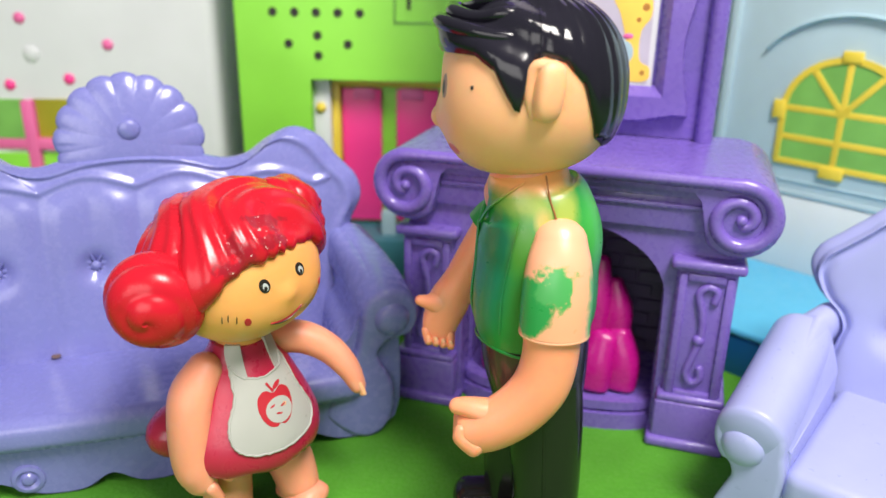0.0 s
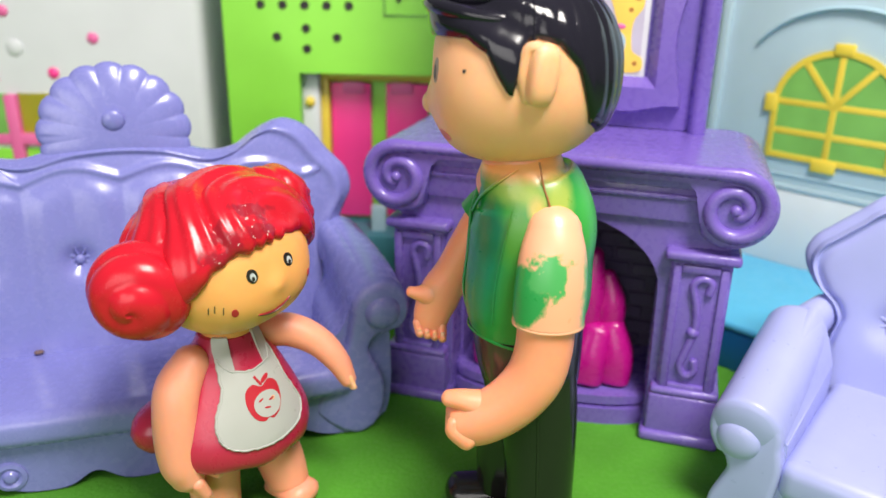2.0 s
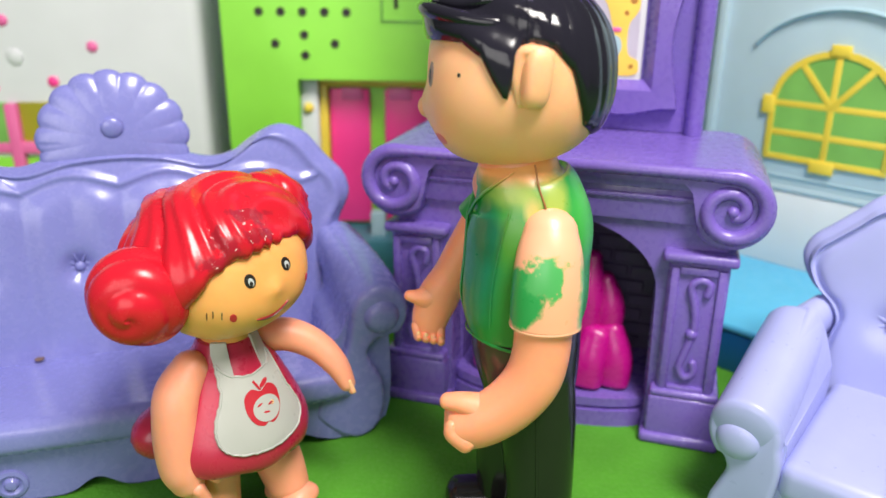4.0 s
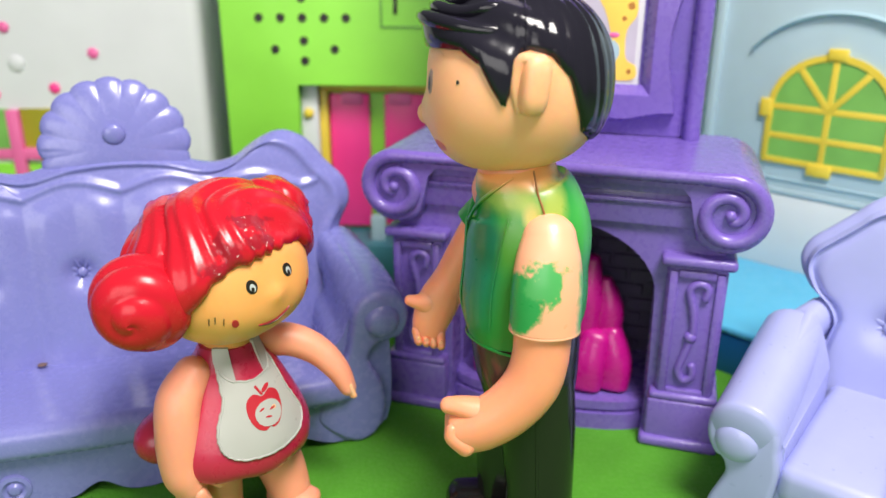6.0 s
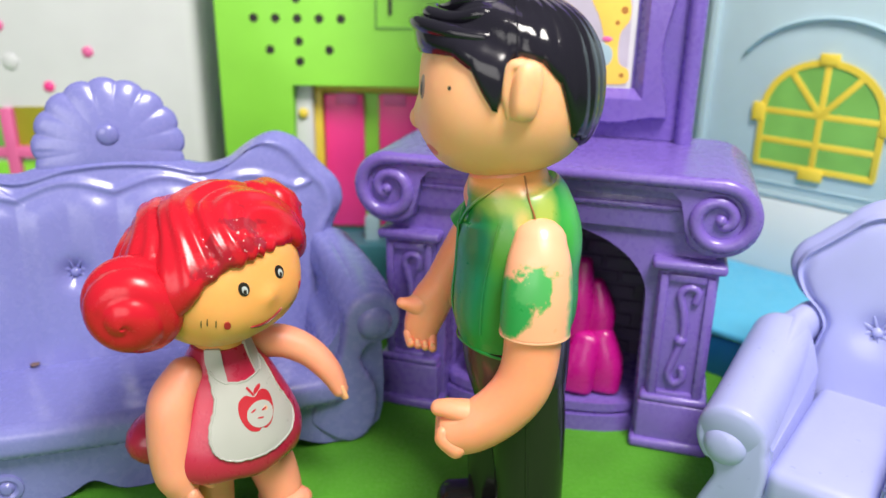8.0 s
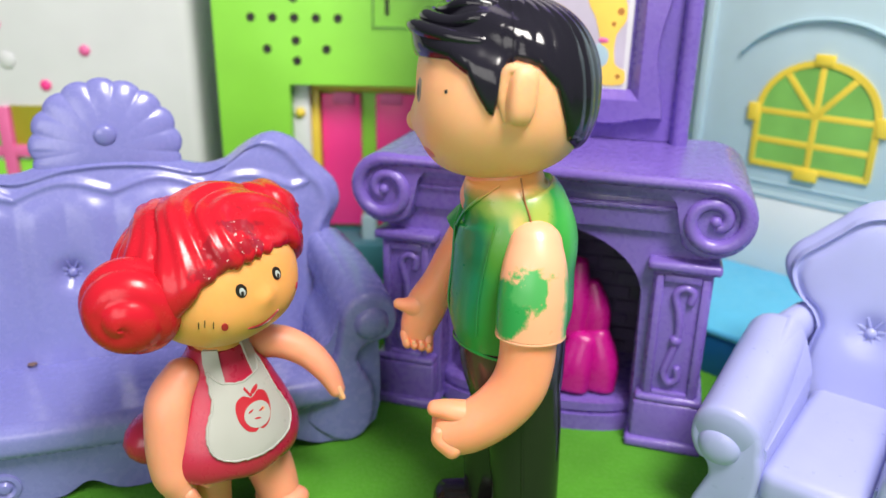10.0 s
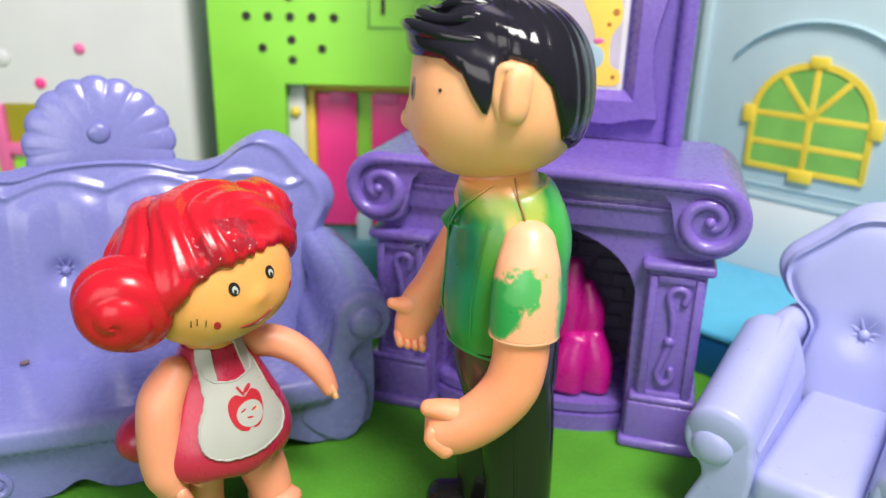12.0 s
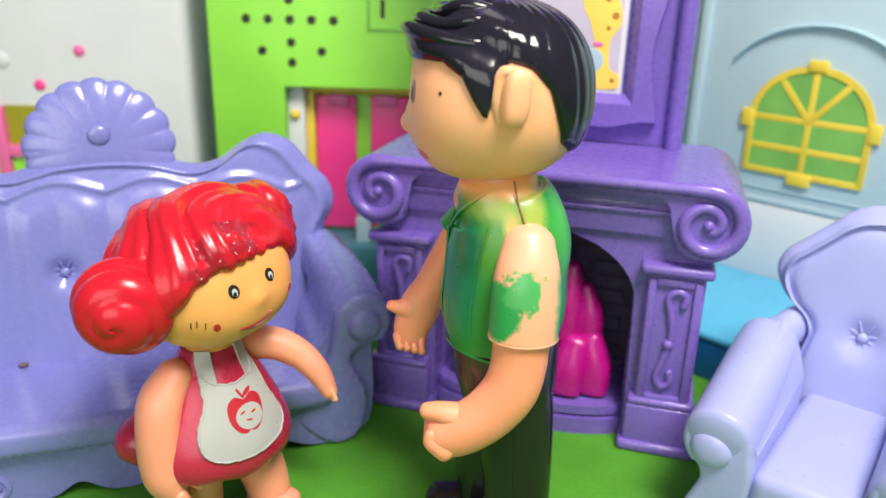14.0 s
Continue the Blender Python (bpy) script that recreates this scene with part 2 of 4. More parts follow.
def loft(bm, path, n=20, fine=6, mat=0, caps=(1.0, 1.0), power=2.0):
    """A limb along rows (x, y, z, r1, r2): rounded ends; r1 lies across, r2 along the bend's plane."""
    q = spline(path, fine)
    rings, up = [], None
    c = [Vector(p[:3]) for p in q]
    tan = [((c[min(i + 1, len(c) - 1)] - c[max(i - 1, 0)]).normalized()) for i in range(len(c))]
    ref = Vector((1, 0, 0)) if abs(tan[0].x) < 0.8 else Vector((0, 1, 0))
    for i, p in enumerate(q):
        t = tan[i]
        a = (ref - t * ref.dot(t)).normalized()
        b = t.cross(a)
        ref = a
        rings.append((c[i], a, b, t, p[3], p[4]))

    def ring(k, s, off):
        o, a, b, t, r1, r2 = rings[k]
        pts = []
        for j in range(n):
            u = 2 * math.pi * j / n
            cu, su = math.cos(u), math.sin(u)
            cu, su = math.copysign(abs(cu) ** (2 / power), cu), math.copysign(abs(su) ** (2 / power), su)
            pts.append(o + t * off + a * (r1 * s * cu) + b * (r2 * s * su))
        return pts
    out = []
    r0 = min(rings[0][4], rings[0][5]) * caps[0]
    out.append([rings[0][0] - rings[0][3] * r0])
    for e in (75, 55, 35, 18):
        out.append(ring(0, math.cos(radians(e)), -r0 * math.sin(radians(e))))
    out += [ring(k, 1, 0) for k in range(len(rings))]
    r1 = min(rings[-1][4], rings[-1][5]) * caps[1]
    for e in (18, 35, 55, 75):
        out.append(ring(len(rings) - 1, math.cos(radians(e)), r1 * math.sin(radians(e))))
    out.append([rings[-1][0] + rings[-1][3] * r1])
    return skin_rings(bm, out, mat)


def blob(bm, c, r, m=None, mat=0, n=20, power=2.0):
    """An ellipsoid of radii r at c, turned by the matrix m."""
    rings = []
    for i in range(n // 2 + 1):
        e = math.pi * i / (n // 2) - math.pi / 2
        row = []
        for j in range(n if 0 < i < n // 2 else 1):
            u = 2 * math.pi * j / n
            p = Vector((math.cos(e) * math.cos(u), math.cos(e) * math.sin(u), math.sin(e)))
            p = Vector([math.copysign(abs(k) ** (2 / power), k) for k in p])
            p = Vector((p.x * r[0], p.y * r[1], p.z * r[2]))
            row.append((m @ p if m else p) + Vector(c))
        rings.append(row)
    return skin_rings(bm, rings, mat)


def prism(bm, outline, y0, y1, bevel=0.06, seg=3, mat=0):
    """An outline in x and z, pushed from y0 to y1, with rounded rims."""
    a = [bm.verts.new((p[0], y0, p[1])) for p in outline]
    b = [bm.verts.new((p[0], y1, p[1])) for p in outline]
    f1, f2 = bm.faces.new(a), bm.faces.new(b[::-1])
    fs = [f1, f2]
    n = len(a)
    for i in range(n):
        fs.append(bm.faces.new((a[i], b[i], b[(i + 1) % n], a[(i + 1) % n])))
    for f in fs:
        f.material_index = mat
    if bevel:
        bmesh.ops.bevel(bm, geom=list(f1.edges) + list(f2.edges), offset=bevel, segments=seg, affect="EDGES", profile=0.5)
    return bm


def rounded_panel(bm, outline, y0, y1, r, mat=0):
    """A closed, evenly stepped outline in x and z pushed from y0 (front) to y1, its front rim rounded by r."""
    p = np.array(outline, float)
    d = np.roll(p, -1, 0) - np.roll(p, 1, 0)
    for _ in range(3):
        d = (np.roll(d, 1, 0) + d + np.roll(d, -1, 0)) / 3
    nrm = np.stack([-d[:, 1], d[:, 0]], 1) / np.linalg.norm(d, axis=1)[:, None]
    area = 0.5 * np.sum(p[:, 0] * np.roll(p[:, 1], -1) - np.roll(p[:, 0], -1) * p[:, 1])
    nrm *= math.copysign(1, area)
    rows = [(0, y1)] + [(r * (1 - math.cos(t)), y0 + r * (1 - math.sin(t))) for t in np.linspace(0, math.pi / 2, 6)]
    rings = [[(q[0] + n[0] * k, y, q[1] + n[1] * k) for q, n in zip(p, nrm)] for k, y in rows]
    fs = skin_rings(bm, rings, mat)
    vs = [v for v in bm.verts][-len(p) * len(rows):]
    bm.faces.new(vs[:len(p)]).material_index = mat
    bm.faces.new(vs[-len(p):][::-1]).material_index = mat
    return fs


def tube(bm, pts, r, n=10, mat=0):
    return loft(bm, [(*p, r, r) for p in pts], n, 1, mat)


def lathe_y(bm, c, profile, n=28, mat=0):
    """Turned about the y axis: rows (radius, y)."""
    rings = [[(c[0] + r * math.cos(2 * math.pi * j / n), c[1] + y, c[2] + r * math.sin(2 * math.pi * j / n)) for j in range(n if r > 1e-6 else 1)] for r, y in profile]
    return skin_rings(bm, rings, mat)


def pad(bm, outline, centre, thick, relief, back=0.0, lean=0.0, rings=40, rim=6.0, mat=0):
    """A cushion-like board: an outline in x and z filled by rings, front towards -y, with a rounded rim and relief(x, z, rho) on its front."""
    cx, cz = centre
    front, rear = [], []
    for k in range(rings + 1):
        rho = (k / rings) ** 0.8
        dome = (1 - rho ** rim) ** 0.5
        f, r = [], []
        for ox, oz in (outline if k else outline[:1]):
            x, z = cx + (ox - cx) * rho, cz + (oz - cz) * rho
            f.append((x, -thick * dome - relief(x, z, rho) * min(1, dome * 2) + lean * z, z))
            r.append((x, back * dome + lean * z, z))
        front.append(f)
        rear.append(r)
    return skin_rings(bm, front + rear[::-1][1:], mat)


def bump(d, w):
    return math.exp(-(d / w) ** 2)

# ---- the setting ----


def flat_bar(bm, a, b, w, y):
    """A low flat bar from a to b, in x and z."""
    d = Vector((b[0] - a[0], b[1] - a[1])).normalized()
    e, n = d * w * 0.6, Vector((-d.y, d.x)) * w
    a, b = Vector(a) - e, Vector(b) + e
    prism(bm, [a + n, a - n, b - n, b + n], y, -0.02, 0.02, 2)


def setting():
    bm = bmesh.new()
    n = 40
    grid = [[(-60 + 120 * i / n, -30 + 90 * j / n, 0) for i in range(n + 1)] for j in range(n + 1)]
    skin_rings(bm, grid, close=False)
    floor = part("floor", bm, FELT, label="bright green felt play mat", kind="structure")
    tagged(floor, category="floor")

    # lime panel with a doorway and speaker holes
    bm = bmesh.new()
    x0, x1, dx, dz = -8.2, 3.9, -5.72, 7.12
    prism(bm, [(x0, 0), (x0, 16), (x1, 16), (x1, 0), (2.6, 0), (2.6, dz), (dx, dz), (dx, 0)], 27, 27.5, 0.06, 2)
    wall = part("wall_north", bm, LIME, label="lime green plastic panel with a doorway and pierced holes", kind="structure")
    tagged(wall, category="wall")
    holes = [(-6.87 + 0.74 * k, 9.3) for k in range(5)] + [(-5.37, 8.55), (-6.37, 8.26), (-4.33, 8.27), (-5.36, 7.88)] + [(-5.4, 9.95)]
    for hx, hz in holes:
        bm = bmesh.new()
        lathe_y(bm, (hx, 26.96, hz), [(0, 0.03), (0.10, 0.03), (0.115, 0.0), (0.14, 0.0), (0.15, 0.05)], 16)
        part("hole", bm, INK, wall, "small dark round hole")
    bm = bmesh.new()
    for a, b, c, d in ((-2.75, -2.69, 9.0, 12), (-2.75, 0.6, 9.0, 9.06)):
        box(bm, a, b, 26.93, 27.01, c, d, 0.01, 1)
    part("hatch_seam", bm, GRASS, wall, "seam of a battery hatch")
    bm = bmesh.new()
    box(bm, -2.3, -2.18, 26.9, 27.01, 9.45, 10.1, 0.02, 1)
    part("slot", bm, INK, wall, "narrow dark slot")

    # white panel with rounded edge, studs and a window
    bm = bmesh.new()
    out = [(-30, 26.2), (-9.9, 28.6)] + [(-9.9 + 0.5 * math.sin(a), 29.1 - 0.5 * math.cos(a)) for a in np.linspace(0.2, 1.5, 6)] + [(-9.4, 31), (-30, 31)]
    rings = [[(p[0], p[1], z) for p in out] for z in (0, 5, 10, 16)]
    skin_rings(bm, rings)
    west = part("wall_west", bm, WHITE, label="white plastic wall with pink studs and a small window", kind="structure")
    tagged(west, category="wall")

    def on_white(px, z):
        return (px, 26.2 + (px + 30) * (2.4 / 20.1), z)
    for x, z, m in ((-13.25, 7.95, PALE_PINK), (-14.75, 6.72, PINK), (-16.15, 8.85, PALE_PINK), (-16.85, 6.5, PINK), (-15.95, 7.6, WHITE), (-18.6, 7.9, PINK)):
        bm = bmesh.new()
        c = on_white(x, z)
        r = 0.2 if m is not WHITE else 0.3
        lathe_y(bm, (c[0], c[1], c[2]), [(0, -0.1), (r * 0.7, -0.09), (r, -0.03), (r, 0.06)], 18)
        part("stud", bm, m, west)
    win = thing("window_1", 0, 0, 0, 0, "pink cross-barred toy window with green and olive panes", "window", kind="structure")
    cx, cz = -16.3, 4.35
    for k, (ax, az, m) in enumerate(((0.15, 0.2, OLIVE), (-1.75, 0.2, GRASS), (0.15, -1.8, LIME), (-1.75, -1.8, LIME))):
        c = on_white(cx + ax + 0.8, 0)
        bm = bmesh.new()
        box(bm, cx + ax, cx + ax + 1.6, c[1] - 0.12, c[1] + 0.1, cz + az, cz + az + 1.45, 0.02, 1)
        part("pane", bm, m, win)
    for a, b, c_, d in ((-0.22, 0.22, -2.2, 1.62), (-1.95, 1.1, -0.2, 0.22)):
        c = on_white(cx, 0)
        bm = bmesh.new()
        box(bm, cx + a, cx + b, c[1] - (0.25 if b < 1 else 0.22), c[1] + 0.1, cz + c_, cz + d, 0.04, 2)
        part("bar", bm, PALE_PINK, win)
    bm = bmesh.new()
    box(bm, -32, 12, 33, 34, 0, 16, 0)
    tagged(part("wall_back", bm, GREY, label="grey plastic back of the play set", kind="structure"), category="wall")

    # doorway seen through the lime panel
    door = thing("door_1", 0, 0, 0, 0, "toy doorway with pink double doors in a yellow frame", "door", kind="structure")
    for nm, a, m, l in (("jamb", (-6.6, -5.36, 28.9, 29.4, 0, 8), WHITE, "white plastic door jamb"), ("frame", (-5.38, -5.05, 29.3, 29.8, 1.05, 6.6), YELLOW, "yellow door frame"),
                        ("frame", (-5.38, 1.5, 29.3, 29.8, 6.5, 6.75), YELLOW, "yellow door frame"), ("backing", (-5.2, 2.5, 29.8, 30.1, 0.9, 8), LIME, "lime panel between the doors"),
                        ("door_leaf", (-5.02, -3.5, 29.55, 30.0, 1.1, 6.38), PINK, ""), ("door_leaf", (-2.92, -1.3, 29.55, 30.0, 1.1, 6.38), PINK, ""),
                        ("tab", (-4.55, -3.75, 29.4, 29.6, 6.0, 6.45), PALE_PINK, ""), ("tab", (-2.75, -1.9, 29.4, 29.6, 6.0, 6.45), PALE_PINK, ""),
                        # the lintel's shade is put into its colour, grey against the white jamb
                        ("lintel", (-6.6, 2.5, 28.6, 29.6, 6.95, 7.6), GREY, "lintel with its shade painted in as grey"),
                        ("threshold", (-6.4, 2.5, 27.6, 30.2, 0, 0.95), TEAL, "teal plastic step"), ("post", (-3.4, -2.85, 28.2, 28.7, 0, 1.9), SKY_SHADE, "pale teal upright")):
        bm = bmesh.new()
        k = 0.955
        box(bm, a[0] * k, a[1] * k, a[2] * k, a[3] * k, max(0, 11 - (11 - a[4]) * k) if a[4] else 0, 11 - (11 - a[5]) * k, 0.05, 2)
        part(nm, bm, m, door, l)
    bm = bmesh.new()
    blob(bm, (-5.44, 27.56, 5.99), (0.19, 0.16, 0.19), n=16)
    part("knob", bm, YELLOW, door, "round yellow knob")

    # pale blue wall, with moulded grooves
    east = thing("wall_east", 9.1, 26.4, 0, -44, "pale blue moulded plastic wall with an arched recess", "wall", kind="structure")
    bm = bmesh.new()
    box(bm, -9.5, 14, 0, 1, 0, 16, 0.05, 2)
    part("panel", bm, SKY, east)
    for a in ((-0.75, -0.45, -0.22, 0.02, 1.5, 16), (-0.2, 14, -0.10, 0.02, 3.92, 4.12), (-9, -1.9, -0.1, 0.02, 1.5, 16)):
        bm = bmesh.new()
        box(bm, *a, 0.05, 2)
        part("moulding", bm, SKY, east)
    bm = bmesh.new()
    box(bm, -9.4, 13.9, -0.07, 0.02, 1.2, 3.9, 0.03, 2)
    part("dado", bm, DADO, east, "paler lower wall")
    # raised strips in darker blue paint the shade of the arch groove and sill line
    bm = bmesh.new()
    arc = [(3.2 + 3.0 * math.cos(t), -0.02, 7.4 + 2.3 * math.sin(t)) for t in np.linspace(radians(150), radians(30), 24)]
    loft(bm, [(*p, 0.06, 0.17) for p in arc], 10, 1)
    part("arch_moulding", bm, SKY_SHADE, east, "arched groove, its shade painted as a darker strip")
    bm = bmesh.new()
    box(bm, 0.2, 6.6, -0.05, 0.02, 4.4, 4.46, 0.01, 1)
    part("sill_line", bm, SKY_SHADE, east)
    # yellow window with a fan light
    w = thing("window_2", 9.1, 26.4, 0, -44, "yellow arched toy window with bright green panes", "window", kind="structure")
    x0, x1, z0, zs, cx = 1.42, 5.04, 5.05, 6.78, 3.23
    fan = [(cx + (x1 - x0) / 2 * math.cos(t), zs + 1.62 * math.sin(t)) for t in np.linspace(0, math.pi, 28)]
    bm = bmesh.new()
    prism(bm, [(x1, z0)] + fan + [(x0, z0)], -0.06, 0.02, 0)
    part("pane", bm, GRASS, w, "green printed pane", smooth=False)
    bm = bmesh.new()
    rim = 0.1
    outer = [(x1 + rim, z0)] + [(cx + ((x1 - x0) / 2 + rim) * math.cos(t), zs + (1.62 + rim) * math.sin(t)) for t in np.linspace(0, math.pi, 28)] + [(x0 - rim, z0)]
    inner = [(x0 + rim, z0)] + [(cx + ((x1 - x0) / 2 - rim) * math.cos(t), zs + (1.62 - rim) * math.sin(t)) for t in np.linspace(math.pi, 0, 28)] + [(x1 - rim, z0)]
    prism(bm, outer + inner, -0.10, -0.02, 0.02, 2)
    flat_bar(bm, (x0, z0), (x1, z0), 0.1, -0.097)
    part("window_frame", bm, YELLOW, w)
    for k, (a, b) in enumerate((((x0, zs), (x1, zs)), ((x0, 5.85), (x1, 5.85)), ((cx, z0), (cx, zs + 1.6)), ((cx, zs), (cx - 1.08, zs + 1.28)), ((cx, zs), (cx + 1.08, zs + 1.28)))):
        bm = bmesh.new()
        flat_bar(bm, a, b, 0.1, -0.075 - 0.004 * k)
        part("glazing_bar", bm, YELLOW, w)
    for a in ((x0 - 0.34, x0 + 0.04, 6.4, 7.0), (x1 - 0.04, x1 + 0.34, 6.4, 7.0), (cx - 0.38, cx + 0.38, z0 - 0.35, z0 + 0.05), (cx - 0.3, cx + 0.3, zs + 1.55, zs + 1.9)):
        bm = bmesh.new()
        box(bm, a[0], a[1], -0.15, 0.0, a[2], a[3], 0.05, 2)
        part("tab", bm, YELLOW, w)

    # blue platform along the pale blue wall
    pf = thing("platform", 9.1, 26.4, 0, -44, "bright cyan raised platform with a deep blue side", "platform", kind="structure")
    for nm, a, m, b_ in (("deck", (-6, 14, -5.8, -0.06, 1.2, 1.45), CYAN, 0.1), ("side", (-6, 14, -5.74, -0.2, 0.0, 1.22), BLUE, 0.02)):
        bm = bmesh.new()
        box(bm, *a, b_, 3)
        part(nm, bm, m, pf)


setting()

# ---- fireplace ----


def spiral(bm, cx, cz, y, r, side, turns=1.4, thick=0.155):
    pts = [(cx - side * d, y + 0.02, cz + r + 0.0, thick * 0.9, thick * 0.9) for d in (cx * side, 2.4, 1.2, 0.5)]
    for i in range(44):
        t = i / 43
        a = math.pi / 2 - side * 2 * math.pi * turns * t
        q = r * (1 - t) ** 0.85 + 0.16 * t
        pts.append((cx + q * math.cos(a), y + 0.08 * t, cz + q * math.sin(a), thick * (1.1 - 0.25 * t), thick * (1.1 - 0.25 * t)))
    loft(bm, pts, 10, 1)
    blob(bm, (cx + 0.02 * side, y, cz), (0.12, 0.1, 0.12), n=14)


GROW = 1.038


def fireplace():
    f = thing("fireplace", 2.25, 17.51, 0, -16, "purple plastic toy fireplace with scrolled mantel ends", "fireplace")
    R, cx, cz = 0.86, 3.66, 6.12
    # mantel shelf rolled over at both ends
    right = [(cx + R * math.sin(a), cz + R * math.cos(a)) for a in np.linspace(0, math.pi * 1.25, 18)]
    under = [(cx - 0.66, cz - 0.3), (cx - 0.8, cz + 0.3), (cx - 0.9, 6.7)]
    half = right + under
    bm = bmesh.new()
    prism(bm, half + [(-x, z) for x, z in half[::-1]], -0.62, 3.5, 0.1, 4)
    part("mantel", bm, PURPLE, f)
    for s in (1, -1):
        bm = bmesh.new()
        spiral(bm, s * cx, cz, -0.67, 0.74, s)
        part("scroll", bm, PURPLE, f)
    bm = bmesh.new()
    box(bm, -3.3, 3.3, -0.44, -0.2, 6.16, 6.27, 0.04, 2)
    part("bead", bm, PURPLE, f)
    bm = bmesh.new()
    box(bm, -3.3, 3.3, -0.5, -0.2, 6.42, 6.74, 0.06, 2)
    part("cornice", bm, PURPLE, f)
    bm = bmesh.new()
    box(bm, -3.35, 3.35, -0.36, 0.0, 5.66, 6.45, 0.05, 2)
    part("frieze", bm, PURPLE, f)
    # front with an arched mouth
    arch = [(2.35 * math.cos(t), 4.0 + 1.6 * math.sin(t)) for t in np.linspace(0, math.pi, 28)]
    bm = bmesh.new()
    prism(bm, [(3.75, 0.45), (3.75, 6.45), (-3.75, 6.45), (-3.75, 0.45), (-2.35, 0.45)] + arch[::-1] + [(2.35, 0.45)], -0.22, 0.7, 0.07, 3)
    part("surround", bm, PURPLE, f)
    bm = bmesh.new()
    box(bm, 2.3, 3.7, 0.6, 3.1, 0.4, 6.4, 0.05, 2)
    part("cheek", bm, PURPLE, f)
    bm = bmesh.new()
    box(bm, -3.7, -2.3, 0.6, 3.1, 0.4, 6.4, 0.05, 2)
    part("cheek", bm, PURPLE, f)
    for s in (1, -1):
        lo, hi = (2.4, 4.0) if s > 0 else (-4.0, -2.4)
        for nm, a, b in (("capital", (lo + 0.02, hi - 0.02, -0.62, 0.9, 4.86, 5.1), 0.09), ("shaft", (lo + 0.17, hi - 0.17, -0.42, 0.8, 1.6, 4.9), 0.05),
                         ("plinth", (lo + 0.03, hi - 0.03, -0.6, 0.9, 0.5, 1.62), 0.06), ("foot", (lo - 0.08, hi + 0.08, -0.7, 1.0, 0.4, 0.68), 0.1),
                         ("collar", (lo + 0.05, hi - 0.05, -0.6, 0.88, 1.6, 1.8), 0.08)):
            bm = bmesh.new()
            box(bm, *a, b, 3)
            part(nm, bm, PURPLE, f)
        # raised border and an S-shaped ornament on each shaft
        m = (lo + hi) / 2
        for a in ((lo + 0.22, lo + 0.4, 1.75, 4.75), (hi - 0.4, hi - 0.22, 1.75, 4.75), (lo + 0.4, hi - 0.4, 4.6, 4.78), (lo + 0.4, hi - 0.4, 1.72, 1.9)):
            bm = bmesh.new()
            box(bm, a[0], a[1], -0.52, -0.38, a[2], a[3], 0.04, 2)
            part("border", bm, PURPLE, f)
        bm = bmesh.new()
        path = [(m + 0.22, 4.15), (m + 0.25, 4.4), (m + 0.05, 4.48), (m - 0.12, 4.3), (m - 0.02, 3.9), (m + 0.04, 3.45), (m, 3.1), (m - 0.1, 2.7), (m - 0.18, 2.35), (m - 0.05, 2.12), (m + 0.13, 2.25), (m + 0.1, 2.5)]
        loft(bm, [(x, -0.46, z, 0.09, 0.075) for x, z in path], 10, 4)
        blob(bm, (m, -0.46, 3.2), (0.14, 0.12, 0.14), n=14)
        part("ornament", bm, PURPLE, f)
    # fire box with brick courses; the recess's shade is put into their dark purple
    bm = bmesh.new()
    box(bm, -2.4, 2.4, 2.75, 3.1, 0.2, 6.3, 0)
    part("fire_back", bm, SHADED_PURPLE, f, "brick-patterned fire back with shade in its colour")
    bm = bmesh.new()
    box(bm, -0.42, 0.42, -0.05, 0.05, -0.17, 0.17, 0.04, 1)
    brick = part("brick", bm, SHADED_PURPLE, f)
    spots = [(-2.0 + 0.9 * i + (0.45 if j % 2 else 0), 0.5 + 0.4 * j) for j in range(14) for i in range(5)]
    brick.location = (spots[0][0] * CM, 2.72 * CM, spots[0][1] * CM)
    for x, z in spots[1:]:
        b = brick.copy()
        scene.collection.objects.link(b)
        b.location = (x * CM, 2.72 * CM, z * CM)
    hearth_steps = ((0.4, 0.82, 0.80, 2.5, 0.15), (0.82, 0.9, 0.6, 2.32, 0.03), (0.9, 1.12, 0.72, 2.42, 0.1))
    for z0, z1, d, w, edge in hearth_steps:
        pts = [(w * math.cos(t), 0.55 - (d + 0.2) * math.sin(t) ** 0.7) for t in np.linspace(0.0, math.pi, 30)] + [(-w, 3.0), (w, 3.0)]
        bm = bmesh.new()
        lo = [bm.verts.new((x, y, z0)) for x, y in pts]
        hi = [bm.verts.new((x, y, z1)) for x, y in pts]
        top = bm.faces.new(hi)
        bm.faces.new(lo[::-1])
        for i in range(len(pts)):
            j = (i + 1) % len(pts)
            bm.faces.new((lo[i], lo[j], hi[j], hi[i]))
        bmesh.ops.bevel(bm, geom=list(top.edges), offset=edge, segments=4, affect="EDGES", profile=0.5)
        part("hearth_step", bm, PURPLE, f)
    # true size: drawn from 0.4 cm up, then enlarged so that it stands on the mat
    for me in {o.data for o in f.children}:
        me.transform(Matrix.Scale(GROW, 4))
    for o in f.children:
        o.location = o.location * GROW
        o.location.z -= 11 * (GROW - 1) * CM
    return f


fire = fireplace()


